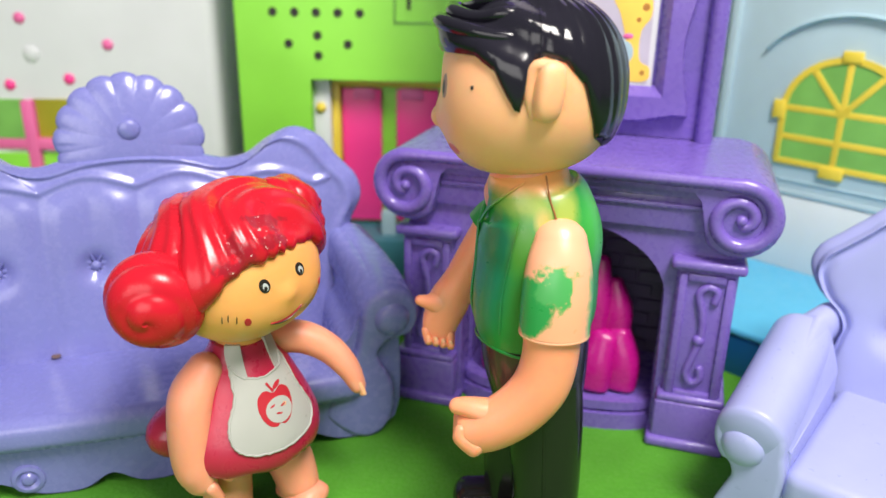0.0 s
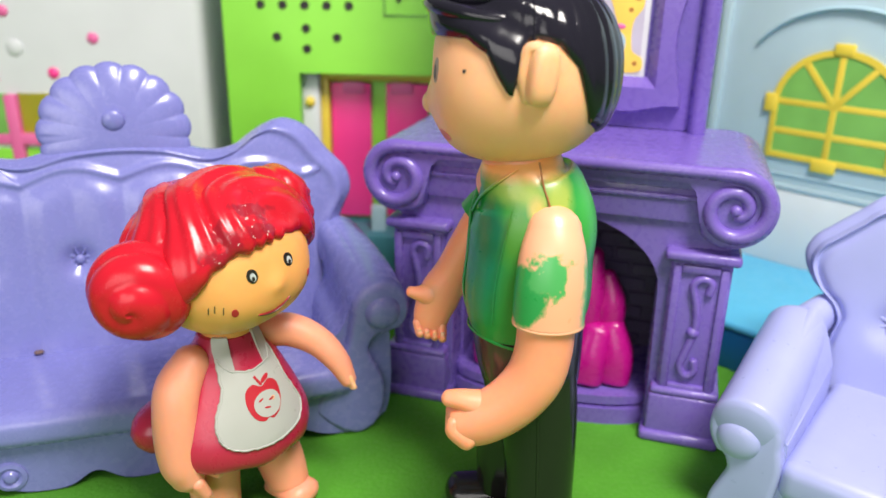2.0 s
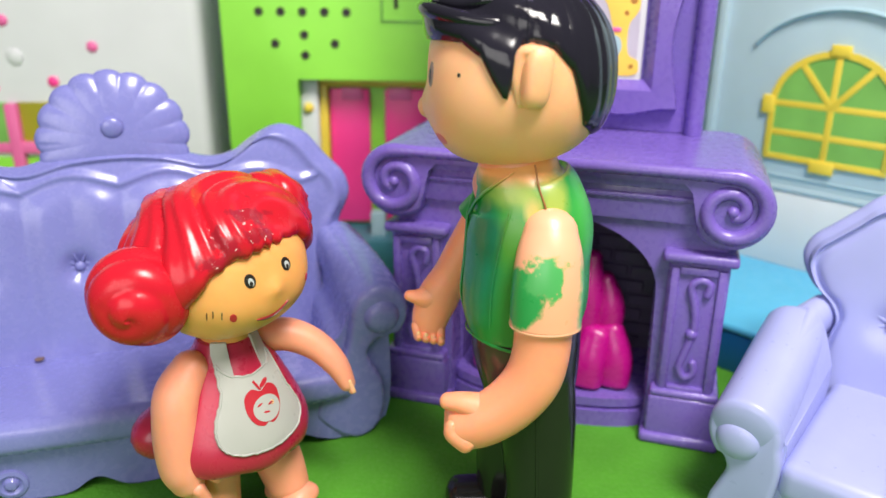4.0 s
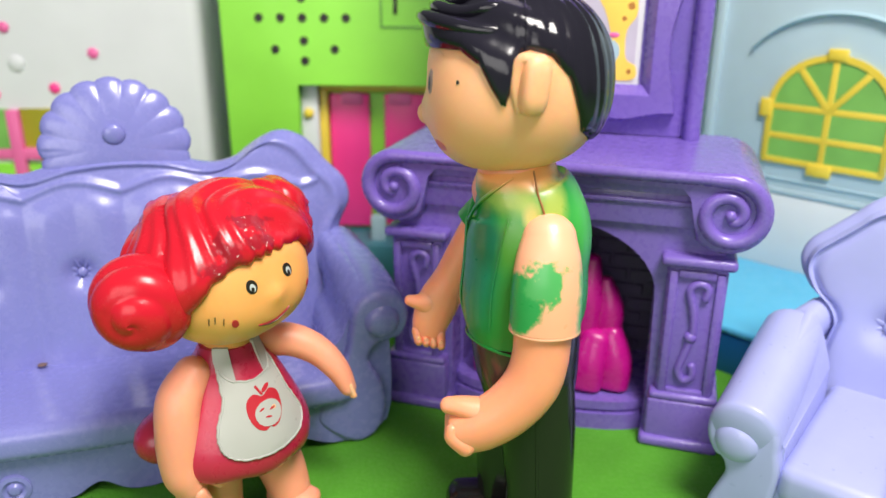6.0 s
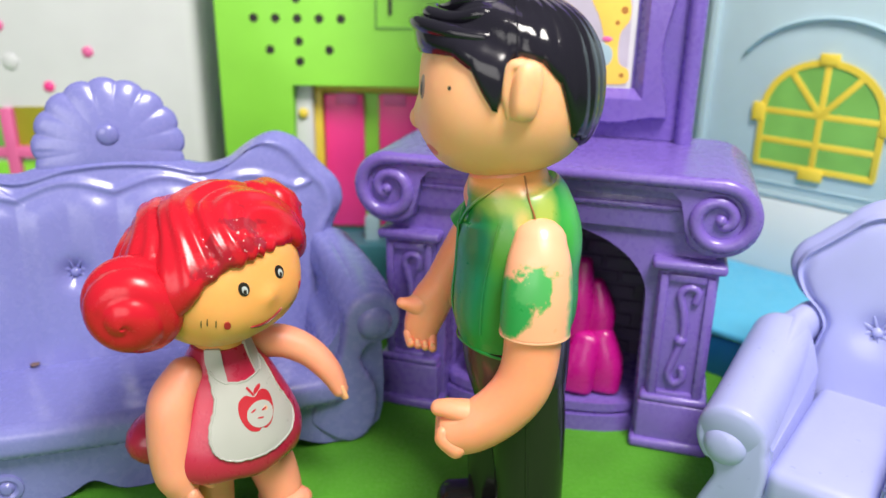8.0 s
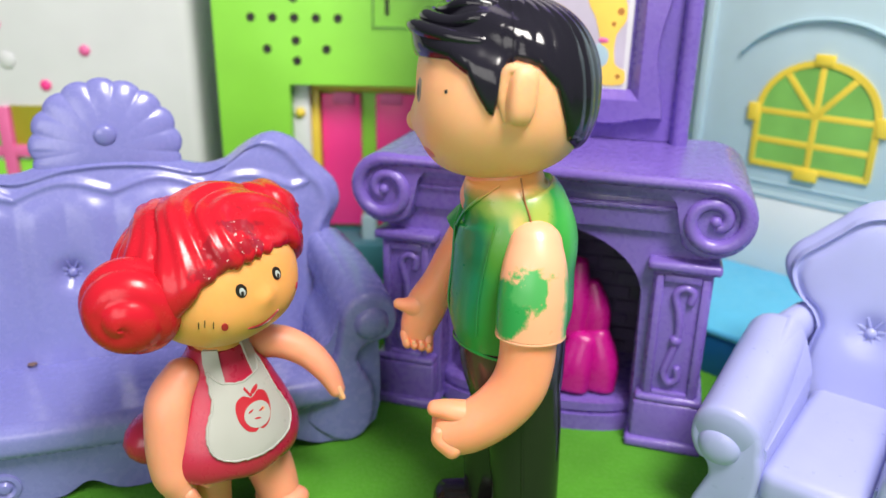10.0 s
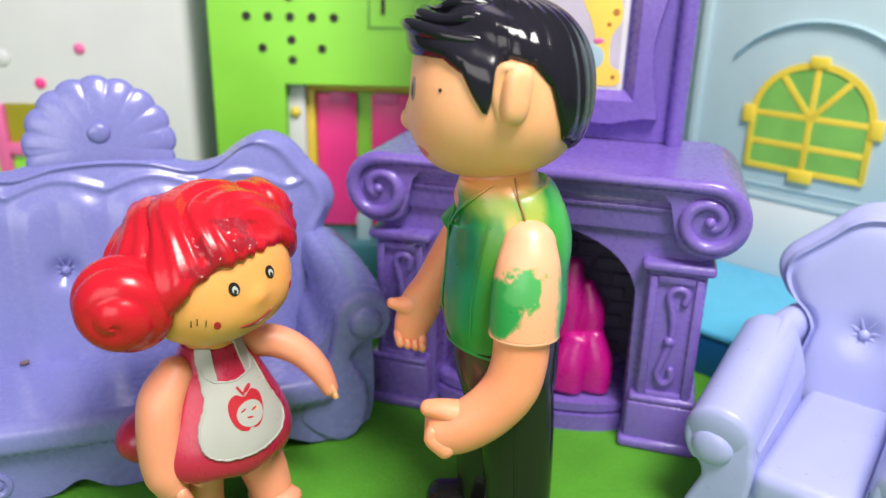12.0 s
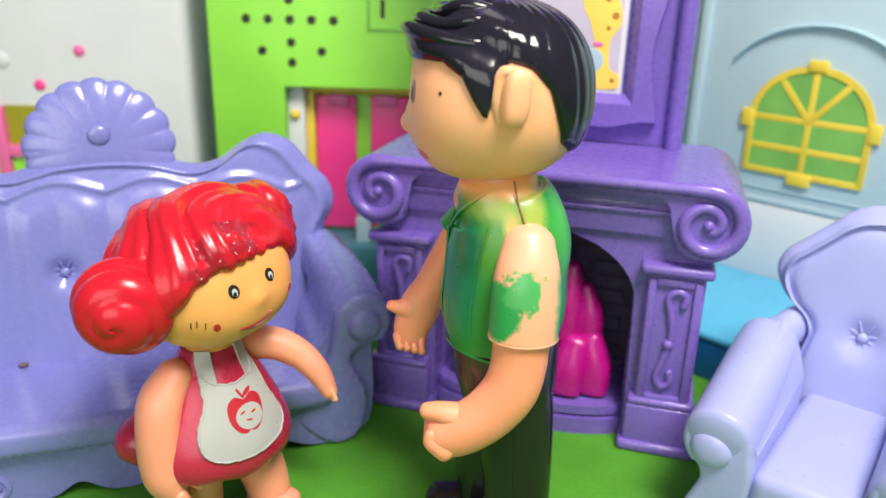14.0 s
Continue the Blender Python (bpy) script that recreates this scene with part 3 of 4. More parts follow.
def toy_fire():
    m = Matrix.Rotation(radians(-16), 4, "Z") @ Vector((0, 0.75, 0))
    t = thing("toy_fire", 2.25 + m.x, 17.51 + m.y, 0.75, -16, "glossy magenta plastic log fire standing on the hearth", "toy fire")
    # low chunky logs of flame in front, tall blunt tongues behind
    rows = [((1.62, -0.2, 0.1), (1.62, -0.15, 0.75), (1.42, -0.05, 1.45), 0.44), ((0.95, -0.42, 0.1), (1.0, -0.35, 0.7), (1.12, -0.2, 1.35), 0.46),
            ((1.3, 0.1, 1.2), (1.36, 0.12, 2.0), (1.2, 0.15, 2.75), 0.38), ((0.75, 0.0, 1.4), (0.8, 0.05, 2.3), (0.84, 0.1, 3.3), 0.42),
            ((0.3, -0.4, 0.1), (0.2, -0.35, 0.7), (0.1, -0.25, 1.3), 0.46), ((-0.45, -0.4, 0.1), (-0.5, -0.35, 0.7), (-0.55, -0.2, 1.3), 0.46),
            ((-1.6, -0.2, 0.1), (-1.6, -0.15, 0.75), (-1.4, -0.05, 1.45), 0.44), ((-1.15, 0.1, 1.2), (-1.2, 0.12, 2.0), (-1.0, 0.15, 2.7), 0.38),
            ((0.1, 0.0, 1.4), (0.1, 0.05, 2.4), (0.0, 0.1, 3.4), 0.46), ((-0.6, 0.0, 1.3), (-0.6, 0.05, 2.2), (-0.55, 0.1, 3.0), 0.42)]
    for a, b, c, r in rows:
        bm = bmesh.new()
        k = 0.82 if c[2] < 2 else 0.55
        loft(bm, [(*a, r * 0.95, r * 0.9), (*b, r, r), (*c, r * k, r * k)], 20, 6, 0, (0.3, 0.7), 3.0)
        part("flame", bm, MAGENTA, t)


toy_fire()


def picture():
    m = Matrix.Rotation(radians(-16), 4, "Z") @ Vector((0, 2.85, 0))
    p = thing("picture_frame", 2.25 + m.x, 17.51 + m.y, 6.83, -16, "purple moulded frame with a giraffe print, standing on the mantel", "picture frame")
    # height T is invented: the unseen top is stretched to shadow the lime panel
    W, I, T = 2.96, 1.47, 14.0
    bm = bmesh.new()
    box(bm, -W, W, 0.1, 0.5, 0, T, 0.05, 2)
    part("back_board", bm, PURPLE, p)
    for s in (1, -1):
        bm = bmesh.new()
        tube(bm, [(s * (W - 0.08), 0.0, 0.05), (s * (W - 0.08), 0.0, T)], 0.22, 14)
        part("upright", bm, PURPLE, p)
    # wavy-edged moulding that slopes down to the card
    n = 48
    edge = [(2.3 + 0.13 * math.sin(z * 1.7 + 0.9), z) for z in np.linspace(0.62, T - 0.4, n)]
    foot = [(x, 0.52 + 0.1 * math.cos(x * 2.6 + 0.4)) for x in np.linspace(-2.05, 2.05, 30)]
    outer = foot + edge + [(-x, z) for x, z in edge[::-1]]

    def inset(q, d):
        return [(min(max(x, -2.4 + d), 2.4 - d) if abs(x) > 2.4 - d else x, min(max(z, 0.45 + d), T - 0.3 - d)) for x, z in q]
    bm = bmesh.new()
    rings = [[(x, y, z) for x, z in q] for q, y in ((outer, 0.12), (outer, -0.16), ([(x * 0.985, 0.05 + z * 0.993) for x, z in outer], -0.24), (inset(outer, 0.62), -0.24), (inset(outer, 0.85), 0.0), (inset(outer, 0.86), 0.12))]
    skin_rings(bm, rings)
    part("moulding", bm, PURPLE, p)
    bm = bmesh.new()
    box(bm, -I, I, 0.02, 0.2, 1.2, T - 1, 0.02, 1)
    card = part("card", bm, PAPER, p, "white printed card")
    bm = bmesh.new()
    box(bm, -I + 0.14, I - 0.14, 0.011, 0.03, 1.36, T - 1.14, 0)
    part("print", bm, PRINT, card, "pale lavender printed ground")
    bm = bmesh.new()
    prism(bm, [(x, z) for x, z in spline([(0.55, 1.45), (1.3, 1.42), (1.36, 1.75), (1.1, 1.95), (1.08, 2.6), (1.3, 3.0), (1.25, 3.5), (0.95, 3.9), (0.85, 5.2), (0.2, 5.4), (0.3, 3.6), (0.55, 3.0), (0.75, 2.2), (0.5, 1.9)], 5, True)], 0.0, 0.04, 0)
    part("giraffe_print", bm, AMBER, card, "amber printed animal shape")
    for x, z, r in ((1.15, 3.2, 0.09), (0.95, 3.6, 0.08), (1.0, 2.9, 0.06), (0.7, 4.1, 0.1), (0.55, 4.7, 0.1), (1.2, 1.62, 0.06)):
        bm = bmesh.new()
        lathe_y(bm, (x, -0.004, z), [(0, 0), (r, 0), (r, 0.01)], 14)
        part("spot", bm, BROWN, card)
    bm = bmesh.new()
    blob(bm, (0.72, 0.01, 2.1), (0.26, 0.02, 0.32), n=20)
    part("blue_print", bm, SKY_SHADE, card)
    bm = bmesh.new()
    blob(bm, (0.78, 0.0, 2.5), (0.13, 0.02, 0.07), n=16)
    part("pink_print", bm, PALE_PINK, card)


picture()

# ---- sofa and armchair ----


def button(x, z, y, r, mat, parent, lean):
    bm = bmesh.new()
    c = (x, y + lean * z, z)
    blob(bm, c, (r, r * 0.7, r), n=16)
    part("button", bm, mat, parent)
    for k in range(8):
        a = k * math.pi / 4 + 0.3
        bm = bmesh.new()
        d = Vector((math.cos(a), 0, math.sin(a)))
        loft(bm, [(x + d.x * r * 1.2, c[1] + 0.1 * r, z + d.z * r * 1.2, 0.035, 0.05), (x + d.x * r * 3, c[1] - 0.25 * r, z + d.z * r * 3, 0.02, 0.03)], 8, 2)
        part("tuck", bm, mat, parent)


def even(pts, step=0.16):
    """A closed outline with points at even steps."""
    p = [np.array(q, float) for q in pts] + [np.array(pts[0], float)]
    d = np.concatenate([[0], np.cumsum([np.linalg.norm(b - a) for a, b in zip(p, p[1:])])])
    n = max(8, int(d[-1] / step))
    u = np.linspace(0, d[-1], n, endpoint=False)
    return [(float(np.interp(t, d, [q[0] for q in p])), float(np.interp(t, d, [q[1] for q in p]))) for t in u]


def arm(parent, s, roll, front, y0, depth, knob, mat, flare):
    """A rolled arm on side s: roll rows (u, y, z, r1, r2), a scrolled front panel with its foot, a domed roundel, inner panel. u points outward."""
    u0, _, z0, r1, r2 = roll[0]
    bm = bmesh.new()
    loft(bm, [(s * u, y, z, a, b) for u, y, z, a, b in roll], 32, 8, 0, (0.3, 0.5), 2.15)
    part("arm_roll", bm, mat, parent)
    top = [(u0 + r1 * math.cos(t), z0 + r2 * math.sin(t)) for t in np.linspace(radians(-48), radians(190), 26)]
    low = [tuple(p) for p in spline(front, 6)]
    bm = bmesh.new()
    rounded_panel(bm, even([(s * u, z) for u, z in top + low], 0.1), y0, y0 + depth, 0.13)
    part("arm_front", bm, mat, parent)
    bm = bmesh.new()
    k, kz, kr = knob
    lathe_y(bm, (s * k, y0 + 0.02, kz), [(0, -0.2), (kr * 0.4, -0.19), (kr * 0.68, -0.16), (kr * 0.86, -0.11), (kr * 0.96, -0.05), (kr * 1.02, 0.0), (kr * 1.2, 0.05)], 30)
    part("roundel", bm, mat, parent)
    (ub, yb, zb, rb, _), inner = roll[-1], u0 - r1
    bm = bmesh.new()
    sections = []
    for t in np.linspace(0, 1, 9):
        y, u, z = y0 + 0.3 + (yb - y0 - 0.3) * t, u0 + (ub - u0) * t, z0 + (zb - z0) * t
        ring = [(u + 0.3 * r1, z), (u - 0.3 * r1, z + 0.9 * r2), (u - 0.8 * r1, z + 0.5 * r2), (inner - 0.3 * flare, z * 0.62 + 0.75), (inner - 0.8 * flare, z * 0.3 + 1.4), (inner - flare, 1.3), (inner - flare, 0.35), (u + 0.25 * r1, 0.35)]
        sections.append([(s * q[0], y, q[1]) for q in spline(ring, 5, True)])
    skin_rings(bm, [[sections[0][0]]] + sections + [[sections[-1][0]]])
    part("side_panel", bm, mat, parent)
    bm = bmesh.new()
    box(bm, min(s * (u0 - r1), s * (u0 + 0.3 * r1)), max(s * (u0 - r1), s * (u0 + 0.3 * r1)), yb - 0.9, yb, 0, 0.5, 0.12, 3)
    part("back_foot", bm, mat, parent)


def bow(x):
    """How far the sofa's front swells forward at x."""
    return 0.34 * max(0.0, 1 - (x / 4.4) ** 2)


def sofa():
    s = thing("sofa", -7.76, 16.74, 0, 20, "glossy lavender plastic toy sofa with a shell crest and rolled arms", "sofa")
    lean = 0.16
    half = [(0, 6.7), (1.1, 6.62), (2.1, 6.38), (2.8, 6.52), (3.4, 6.92), (3.9, 7.05), (4.45, 6.8), (4.9, 6.25), (5.35, 5.75), (5.45, 5.2), (5.15, 4.55), (4.95, 3.6), (4.95, 2.0), (4.8, 0.9), (2.5, 0.8)]
    out = [tuple(p) for p in spline(half + [(0, 0.8)] + [(-x, z) for x, z in half[:0:-1]], 14, True)]

    def relief(x, z, rho):
        a = abs(x)
        w = (a + 1.05) % 2.1 - 1.05
        top = 5.72 + 0.16 * math.cos((a % 2.1 - 1.05) * 2.2) - 0.012 * a * a
        inside = 1 / (1 + math.exp((z - top) * 9)) * (1 / (1 + math.exp((a - 4.2) * 7)))
        cushion = inside * (0.15 - 0.10 * bump(w if a < 3.8 else 9, 0.26) + 0.05 * math.cos(w * 2))
        pit = -0.24 * inside * bump(math.hypot((a % 2.1) - 1.05, (z - 4.1)), 0.3) * (1 if a < 4 else 0)
        ridge = 0.12 * bump(rho - 0.93, 0.03) + 0.07 * bump(z - top - 0.33, 0.1) * (a < 4.6)
        return cushion + pit + ridge
    bm = bmesh.new()
    pad(bm, out, (0, 4.2), 0.35, relief, 0.5, lean, 90, 7.0)
    back = part("backrest", bm, LAVENDER, s)
    for k in (-3.15, -1.05, 1.05, 3.15):
        button(k, 4.1, -0.32, 0.12, LAVENDER, back, lean)
    # crest shaped like a scallop shell
    shell = []
    for i in range(220):
        t = radians(-28) + radians(236) * i / 219
        lobe = abs(math.sin((t + radians(28)) / radians(236) * math.pi * 11))
        r = 1.54 + 0.10 * lobe ** 0.6
        shell.append((r * math.cos(t) * 1.03, 6.85 + r * math.sin(t) * 0.98))
    bm = bmesh.new()
    pad(bm, shell, (0, 6.95), 0.36, lambda x, z, q: 0.03 * max(0.0, (q - 0.6) / 0.4) ** 1.2 * abs(math.sin((math.atan2(z - 6.9, x) + radians(28)) / radians(236) * math.pi * 11)) ** 0.7 - 0.05, 0.3, lean, 30, 2.6)
    crest = part("crest", bm, LAVENDER, s)
    bm = bmesh.new()
    blob(bm, (0, -0.33 + lean * 7.2, 7.2), (0.25, 0.10, 0.24), n=22)
    part("boss", bm, LAVENDER, crest)
    bm = bmesh.new()
    blob(bm, (-2.15, -0.17, 2.1), (0.11, 0.11, 0.022), n=14)
    part("stain", bm, STAIN, s, "small brown smudge")
    # seat and front apron
    bm = bmesh.new()
    box(bm, -4.75, 4.75, -2.75, 0.5, 1.2, 1.95, 0.3, 6)
    bmesh.ops.bisect_plane(bm, geom=bm.verts[:] + bm.edges[:] + bm.faces[:], plane_co=(0, 0, 0), plane_no=(1, 0, 0))
    for k in range(1, 10):
        for q in (k * 0.45, -k * 0.45):
            bmesh.ops.bisect_plane(bm, geom=bm.verts[:] + bm.edges[:] + bm.faces[:], plane_co=(q, 0, 0), plane_no=(1, 0, 0))
    for v in bm.verts:
        if v.co.y < -1.5:
            v.co.y -= bow(v.co.x)
    for v in bm.verts:
        v.co.z += 0.08 * math.cos(v.co.x * 0.3) + (0.05 if v.co.z > 1.6 else 0) * math.sin(v.co.y * 1.4)
    part("seat", bm, LAVENDER, s)
    low = [(x, 0.02 + 0.34 * bump(abs(x) - 0.95, 0.4) + 0.4 * bump(abs(x) - 3.3, 0.6)) for x in np.linspace(-4.6, 4.6, 120)]
    bm = bmesh.new()
    rim = low + [(x, 1.45) for x in np.linspace(4.6, -4.6, 120)]
    skin_rings(bm, [[(x, y - bow(x), z) for x, z in rim] for y in (-1.9, -2.38)])
    front = [[(x, -2.4 - bow(x), z + (1.45 - z) * t) for x, z in low] for t in (0.02, 0.5, 1)]
    skin_rings(bm, front, close=False)
    apron = part("apron", bm, LAVENDER, s)
    for k in (-2.6, 2.6):
        bm = bmesh.new()
        lathe_y(bm, (k, -2.42 - bow(k), 0.5), [(0, -0.1), (0.1, -0.08), (0.16, 0.0), (0.24, -0.06), (0.32, -0.04), (0.36, 0.05)], 20)
        part("rosette", bm, LAVENDER, apron)
    bm = bmesh.new()
    box(bm, -4.6, 4.6, -2.0, 0.6, 0.25, 1.4, 0.05, 2)
    part("base", bm, LAVENDER, s)
    for k in (1, -1):
        arm(s, k, [(5.41, -2.3, 3.2, 0.68, 0.7), (5.36, -1.2, 3.42, 0.68, 0.7), (5.2, -0.2, 3.66, 0.66, 0.68), (4.98, 0.7, 3.95, 0.6, 0.62)],
            [(4.7, 3.0), (4.6, 2.4), (4.3, 1.75), (3.95, 1.25), (3.8, 0.8), (4.0, 0.5), (4.25, 0.28), (4.5, 0.1), (4.85, 0.0), (5.2, 0.15), (5.42, 0.5), (5.5, 1.0), (5.42, 1.5), (5.2, 1.95), (5.1, 2.25), (5.3, 2.55)],
            -2.5, 0.7, (5.44, 3.15, 0.42), LAVENDER, 0.6)


sofa()


def armchair():
    c = thing("armchair", 9.55, 15.6, 0, -37, "pale lavender plastic toy armchair with a buttoned back", "armchair")
    lean = 0.12
    half = [(0, 6.34), (0.55, 6.27), (0.95, 6.05), (1.25, 5.75), (1.7, 5.32), (2.1, 4.92), (2.22, 4.45), (1.94, 3.92), (1.52, 3.55), (1.34, 3.15), (1.42, 2.7), (1.6, 1.6), (1.5, 0.8)]
    out = [tuple(p) for p in spline(half + [(0, 0.8)] + [(-x, z) for x, z in half[:0:-1]], 9, True)]

    def relief(x, z, rho):
        inner = 0.14 / (1 + math.exp((rho - 0.80) * 40))
        return inner + 0.2 * bump(rho - 0.87, 0.02) - 0.22 * bump(math.hypot(x + 0.08, z - 3.4), 0.38)
    bm = bmesh.new()
    pad(bm, out, (0, 4.0), 0.34, relief, 0.75, lean, 60, 6.0)
    back = part("backrest", bm, PALE_LAVENDER, c)
    button(-0.08, 3.4, -0.32, 0.13, PALE_LAVENDER, back, lean)
    bm = bmesh.new()
    box(bm, -1.0, 1.0, -4.3, 0.2, 0.95, 1.85, 0.3, 6)
    part("seat", bm, PALE_LAVENDER, c)
    bm = bmesh.new()
    box(bm, -1.3, 1.3, -4.1, 0.5, 0.3, 1.3, 0.1, 3)
    part("base", bm, PALE_LAVENDER, c)
    for k in (1, -1):
        arm(c, k, [(1.72, -4.2, 2.2, 0.7, 0.78), (1.75, -3.0, 2.46, 0.7, 0.77), (1.8, -1.8, 2.75, 0.69, 0.74), (1.85, -0.75, 3.0, 0.66, 0.7)],
            [(1.0, 2.0), (0.95, 1.6), (1.0, 1.0), (1.1, 0.4), (1.35, 0.05), (1.85, 0.0), (2.2, 0.15), (2.22, 0.5), (2.08, 0.9), (1.95, 1.3), (2.05, 1.6)],
            -4.35, 0.7, (1.8, 2.05, 0.43), PALE_LAVENDER, 0.08)
        bm = bmesh.new()
        loft(bm, [(k * 1.82, -0.9, 2.95, 0.5, 0.56), (k * 1.75, -0.3, 3.05, 0.42, 0.5), (k * 1.55, 0.3, 3.2, 0.36, 0.5)], 20, 5)
        part("arm_neck", bm, PALE_LAVENDER, c)


armchair()


# ---- dolls: one mesh each ----


def head_maker(c, r, power, extras=(), roll=0.0):
    """A head's surface by azimuth a and elevation e (degrees; 0, 0 is the face). extras: (a, e, width, height) swellings."""
    turn = Matrix.Rotation(radians(roll), 3, "Y")

    def at(a, e, lift=0.0):
        ca, sa, ce, se = math.cos(radians(a)), math.sin(radians(a)), math.cos(radians(e)), math.sin(radians(e))
        d = Vector((sa * ce, -ca * ce, se))
        k = (abs(d.x / r[0]) ** power + abs(d.y / r[1]) ** power + abs(d.z / r[2]) ** power) ** (-1 / power)
        for a0, e0, w, h in extras:
            da = ((a - a0 + 180) % 360 - 180) * ce
            k += h * math.exp(-(da * da + (e - e0) ** 2) / (w * w))
        return Vector(c) + turn @ (d * (k + lift))
    return at


def add_head(bm, at, mat, na=120, ne=72):
    rings = []
    for i in range(ne + 1):
        e = -90 + 180 * i / ne
        rings.append([at(360 * j / na, e) for j in range(na if 0 < i < ne else 1)])
    skin_rings(bm, rings, mat)


def add_hair(bm, at, line, lift, strand, mat, na=180, ne=34):
    """Hair as a thick cap from the crown to a hairline given by line(a)."""
    rings = [[at(0, 90, lift)]]
    for i in range(1, ne + 1):
        t = i / ne
        row = []
        for j in range(na):
            a = 360 * j / na - 180
            e = 90 - (90 - line(a)) * t
            soft = min(1, (1 - t) / 0.06) ** 0.5
            row.append(at(a, e, lift * (0.25 + 0.75 * soft) + strand(a, e) * min(1, 4 * (1 - t) + 0.4)))
        rings.append(row)
    rings.append([at(360 * j / na - 180, line(360 * j / na - 180) + 1.0, -0.12) for j in range(na)])
    skin_rings(bm, rings, mat)


def decal(bm, surf, outline, lift, mat, rings=5):
    """A thin painted shape that follows surf(u, v, lift)."""
    n = len(outline)
    cu, cv = sum(p[0] for p in outline) / n, sum(p[1] for p in outline) / n
    rows = [[surf(cu, cv, lift)]]
    for k in range(1, rings + 1):
        s = k / rings
        rows.append([surf(cu + (u - cu) * s, cv + (v - cv) * s, lift) for u, v in outline])
    rows.append([surf(u, v, -0.03) for u, v in outline])
    skin_rings(bm, rows, mat)


def band(bm, surf, rows, lift, mat):
    """A painted strip: rows (u, lower v, upper v)."""
    skin_rings(bm, [[surf(u, a + (b - a) * k / 4, lift if 0 < k < 4 else 0.0) for k in range(5)] for u, a, b in rows], mat, close=False)


def oval(u, v, ru, rv, n=24, tilt=0.0):
    c, s = math.cos(tilt), math.sin(tilt)
    return [(u + ru * math.cos(t) * c - rv * math.sin(t) * s, v + ru * math.cos(t) * s + rv * math.sin(t) * c) for t in np.linspace(0, 2 * math.pi, n, endpoint=False)]


def table(points):
    xs, ys = [p[0] for p in points], [p[1] for p in points]
    return lambda a: float(np.interp(abs(a), xs, ys))


def boy_doll():
    bm = bmesh.new()
    mats = [SKIN, BLACK_HAIR, SHIRT, SLEEVE, TROUSERS, ARM_SKIN, INK, LIP, IRIS, FADED, SEAM, FADED_LIP]
    at = head_maker((0, -0.5, 9.1), (1.46, 1.5, 1.44), 2.3, [(0, -46, 24, 0.10), (42, -42, 26, 0.06), (-42, -42, 26, 0.06), (40, -16, 28, 0.04), (-40, -16, 28, 0.04), (0, 0, 15, -0.05), (0, -31, 7, -0.05), (0, -20, 11, 0.11), (0, -90, 50, 0.03)])
    add_head(bm, at, 0)
    line = table([(0, 20), (40, 21), (52, 21), (65, 14), (72, 2), (78, -7), (81, -8), (83, 0), (85, 14), (88, 22), (94, 24), (107, 20), (118, 8), (124, -8), (132, -24), (150, -33), (180, -36)])

    def strand(a, e):
        back = 1 / (1 + math.exp((100 - abs(a)) / 9))
        comb = 0.02 * abs(math.sin(radians(a) * 17 + 0.3 * math.sin(radians(e) * 5))) * back * max(0.0, math.cos(radians(e))) ** 0.5
        wave = 0.085 * math.sin(radians(a) * 4 + radians(e) * 11) * (1 - back) * math.exp(-((e - 45) / 28) ** 2)
        quiff = 0.19 * math.exp(-((e - 29) / 13) ** 2 - (a / 48) ** 2)
        return comb + wave * math.cos(radians(e)) + quiff
    add_hair(bm, at, line, 0.09, strand, 1, 360, 40)
    for i in range(5):
        lock = [(-62 + 132 * t, 24 + 12 * i + 15 * t + 4 * math.sin(5 * t + i), math.sin(math.pi * t)) for t in np.linspace(0, 1, 14)]
        loft(bm, [(*at(u, min(v, 84), -0.06 + 0.13 * w ** 0.6 + strand(u, min(v, 84)) * 0.9), 0.17, 0.13) for u, v, w in lock], 14, 3, 1)
    loft(bm, [(*at(91, e, 0.095 + strand(91, e)), 0.014, 0.014) for e in np.linspace(16, 84, 16)], 6, 2, 1)
    blob(bm, at(0, -21, -0.13), (0.2, 0.19, 0.2), None, 0, 24)
    # ears
    for s in (1, -1):
        base = at(s * 94, 4, 0.0)
        m = Matrix.Rotation(radians(-5), 3, "X") @ Matrix.Rotation(s * radians(20), 3, "Z")
        blob(bm, base + Vector((s * 0.02, 0.06, 0.02)), (0.24, 0.23, 0.46), m, 0, 28, 3.0)
        loft(bm, [(base.x - s * 0.02, base.y - 0.13, base.z - 0.36, 0.07, 0.08), (base.x + s * 0.02, base.y - 0.2, base.z, 0.07, 0.1), (base.x + s * 0.04, base.y - 0.14, base.z + 0.36, 0.09, 0.1), (base.x + s * 0.08, base.y + 0.02, base.z + 0.38, 0.1, 0.1)], 16, 6, 0)
    # face paint
    for s in (1, -1):
        decal(bm, at, oval(s * 27, 2, 3.2, 7), 0.008, 9)
        decal(bm, at, oval(s * 26, 1.0, 1.7, 4), 0.014, 6)
        decal(bm, at, [(s * (18 + 20 * t), 17 + 3 * math.sin(t * 3.1) + w) for t, w in [(k / 10, 0) for k in range(11)] + [(k / 10, 1.2) for k in range(10, -1, -1)]], 0.006, 0, 1)
    decal(bm, at, oval(52, 4, 0.9, 1.2, 12), 0.012, 6)
    decal(bm, at, oval(25, -36, 8, 3.6, 20), 0.008, 11)
    # neck, torso
    loft(bm, [(0, -0.36, 7.0, 0.84, 0.76), (0, -0.40, 7.3, 0.74, 0.8), (0, -0.42, 7.6, 0.66, 0.68), (0, -0.44, 7.95, 0.6, 0.64)], 28, 4, 5)
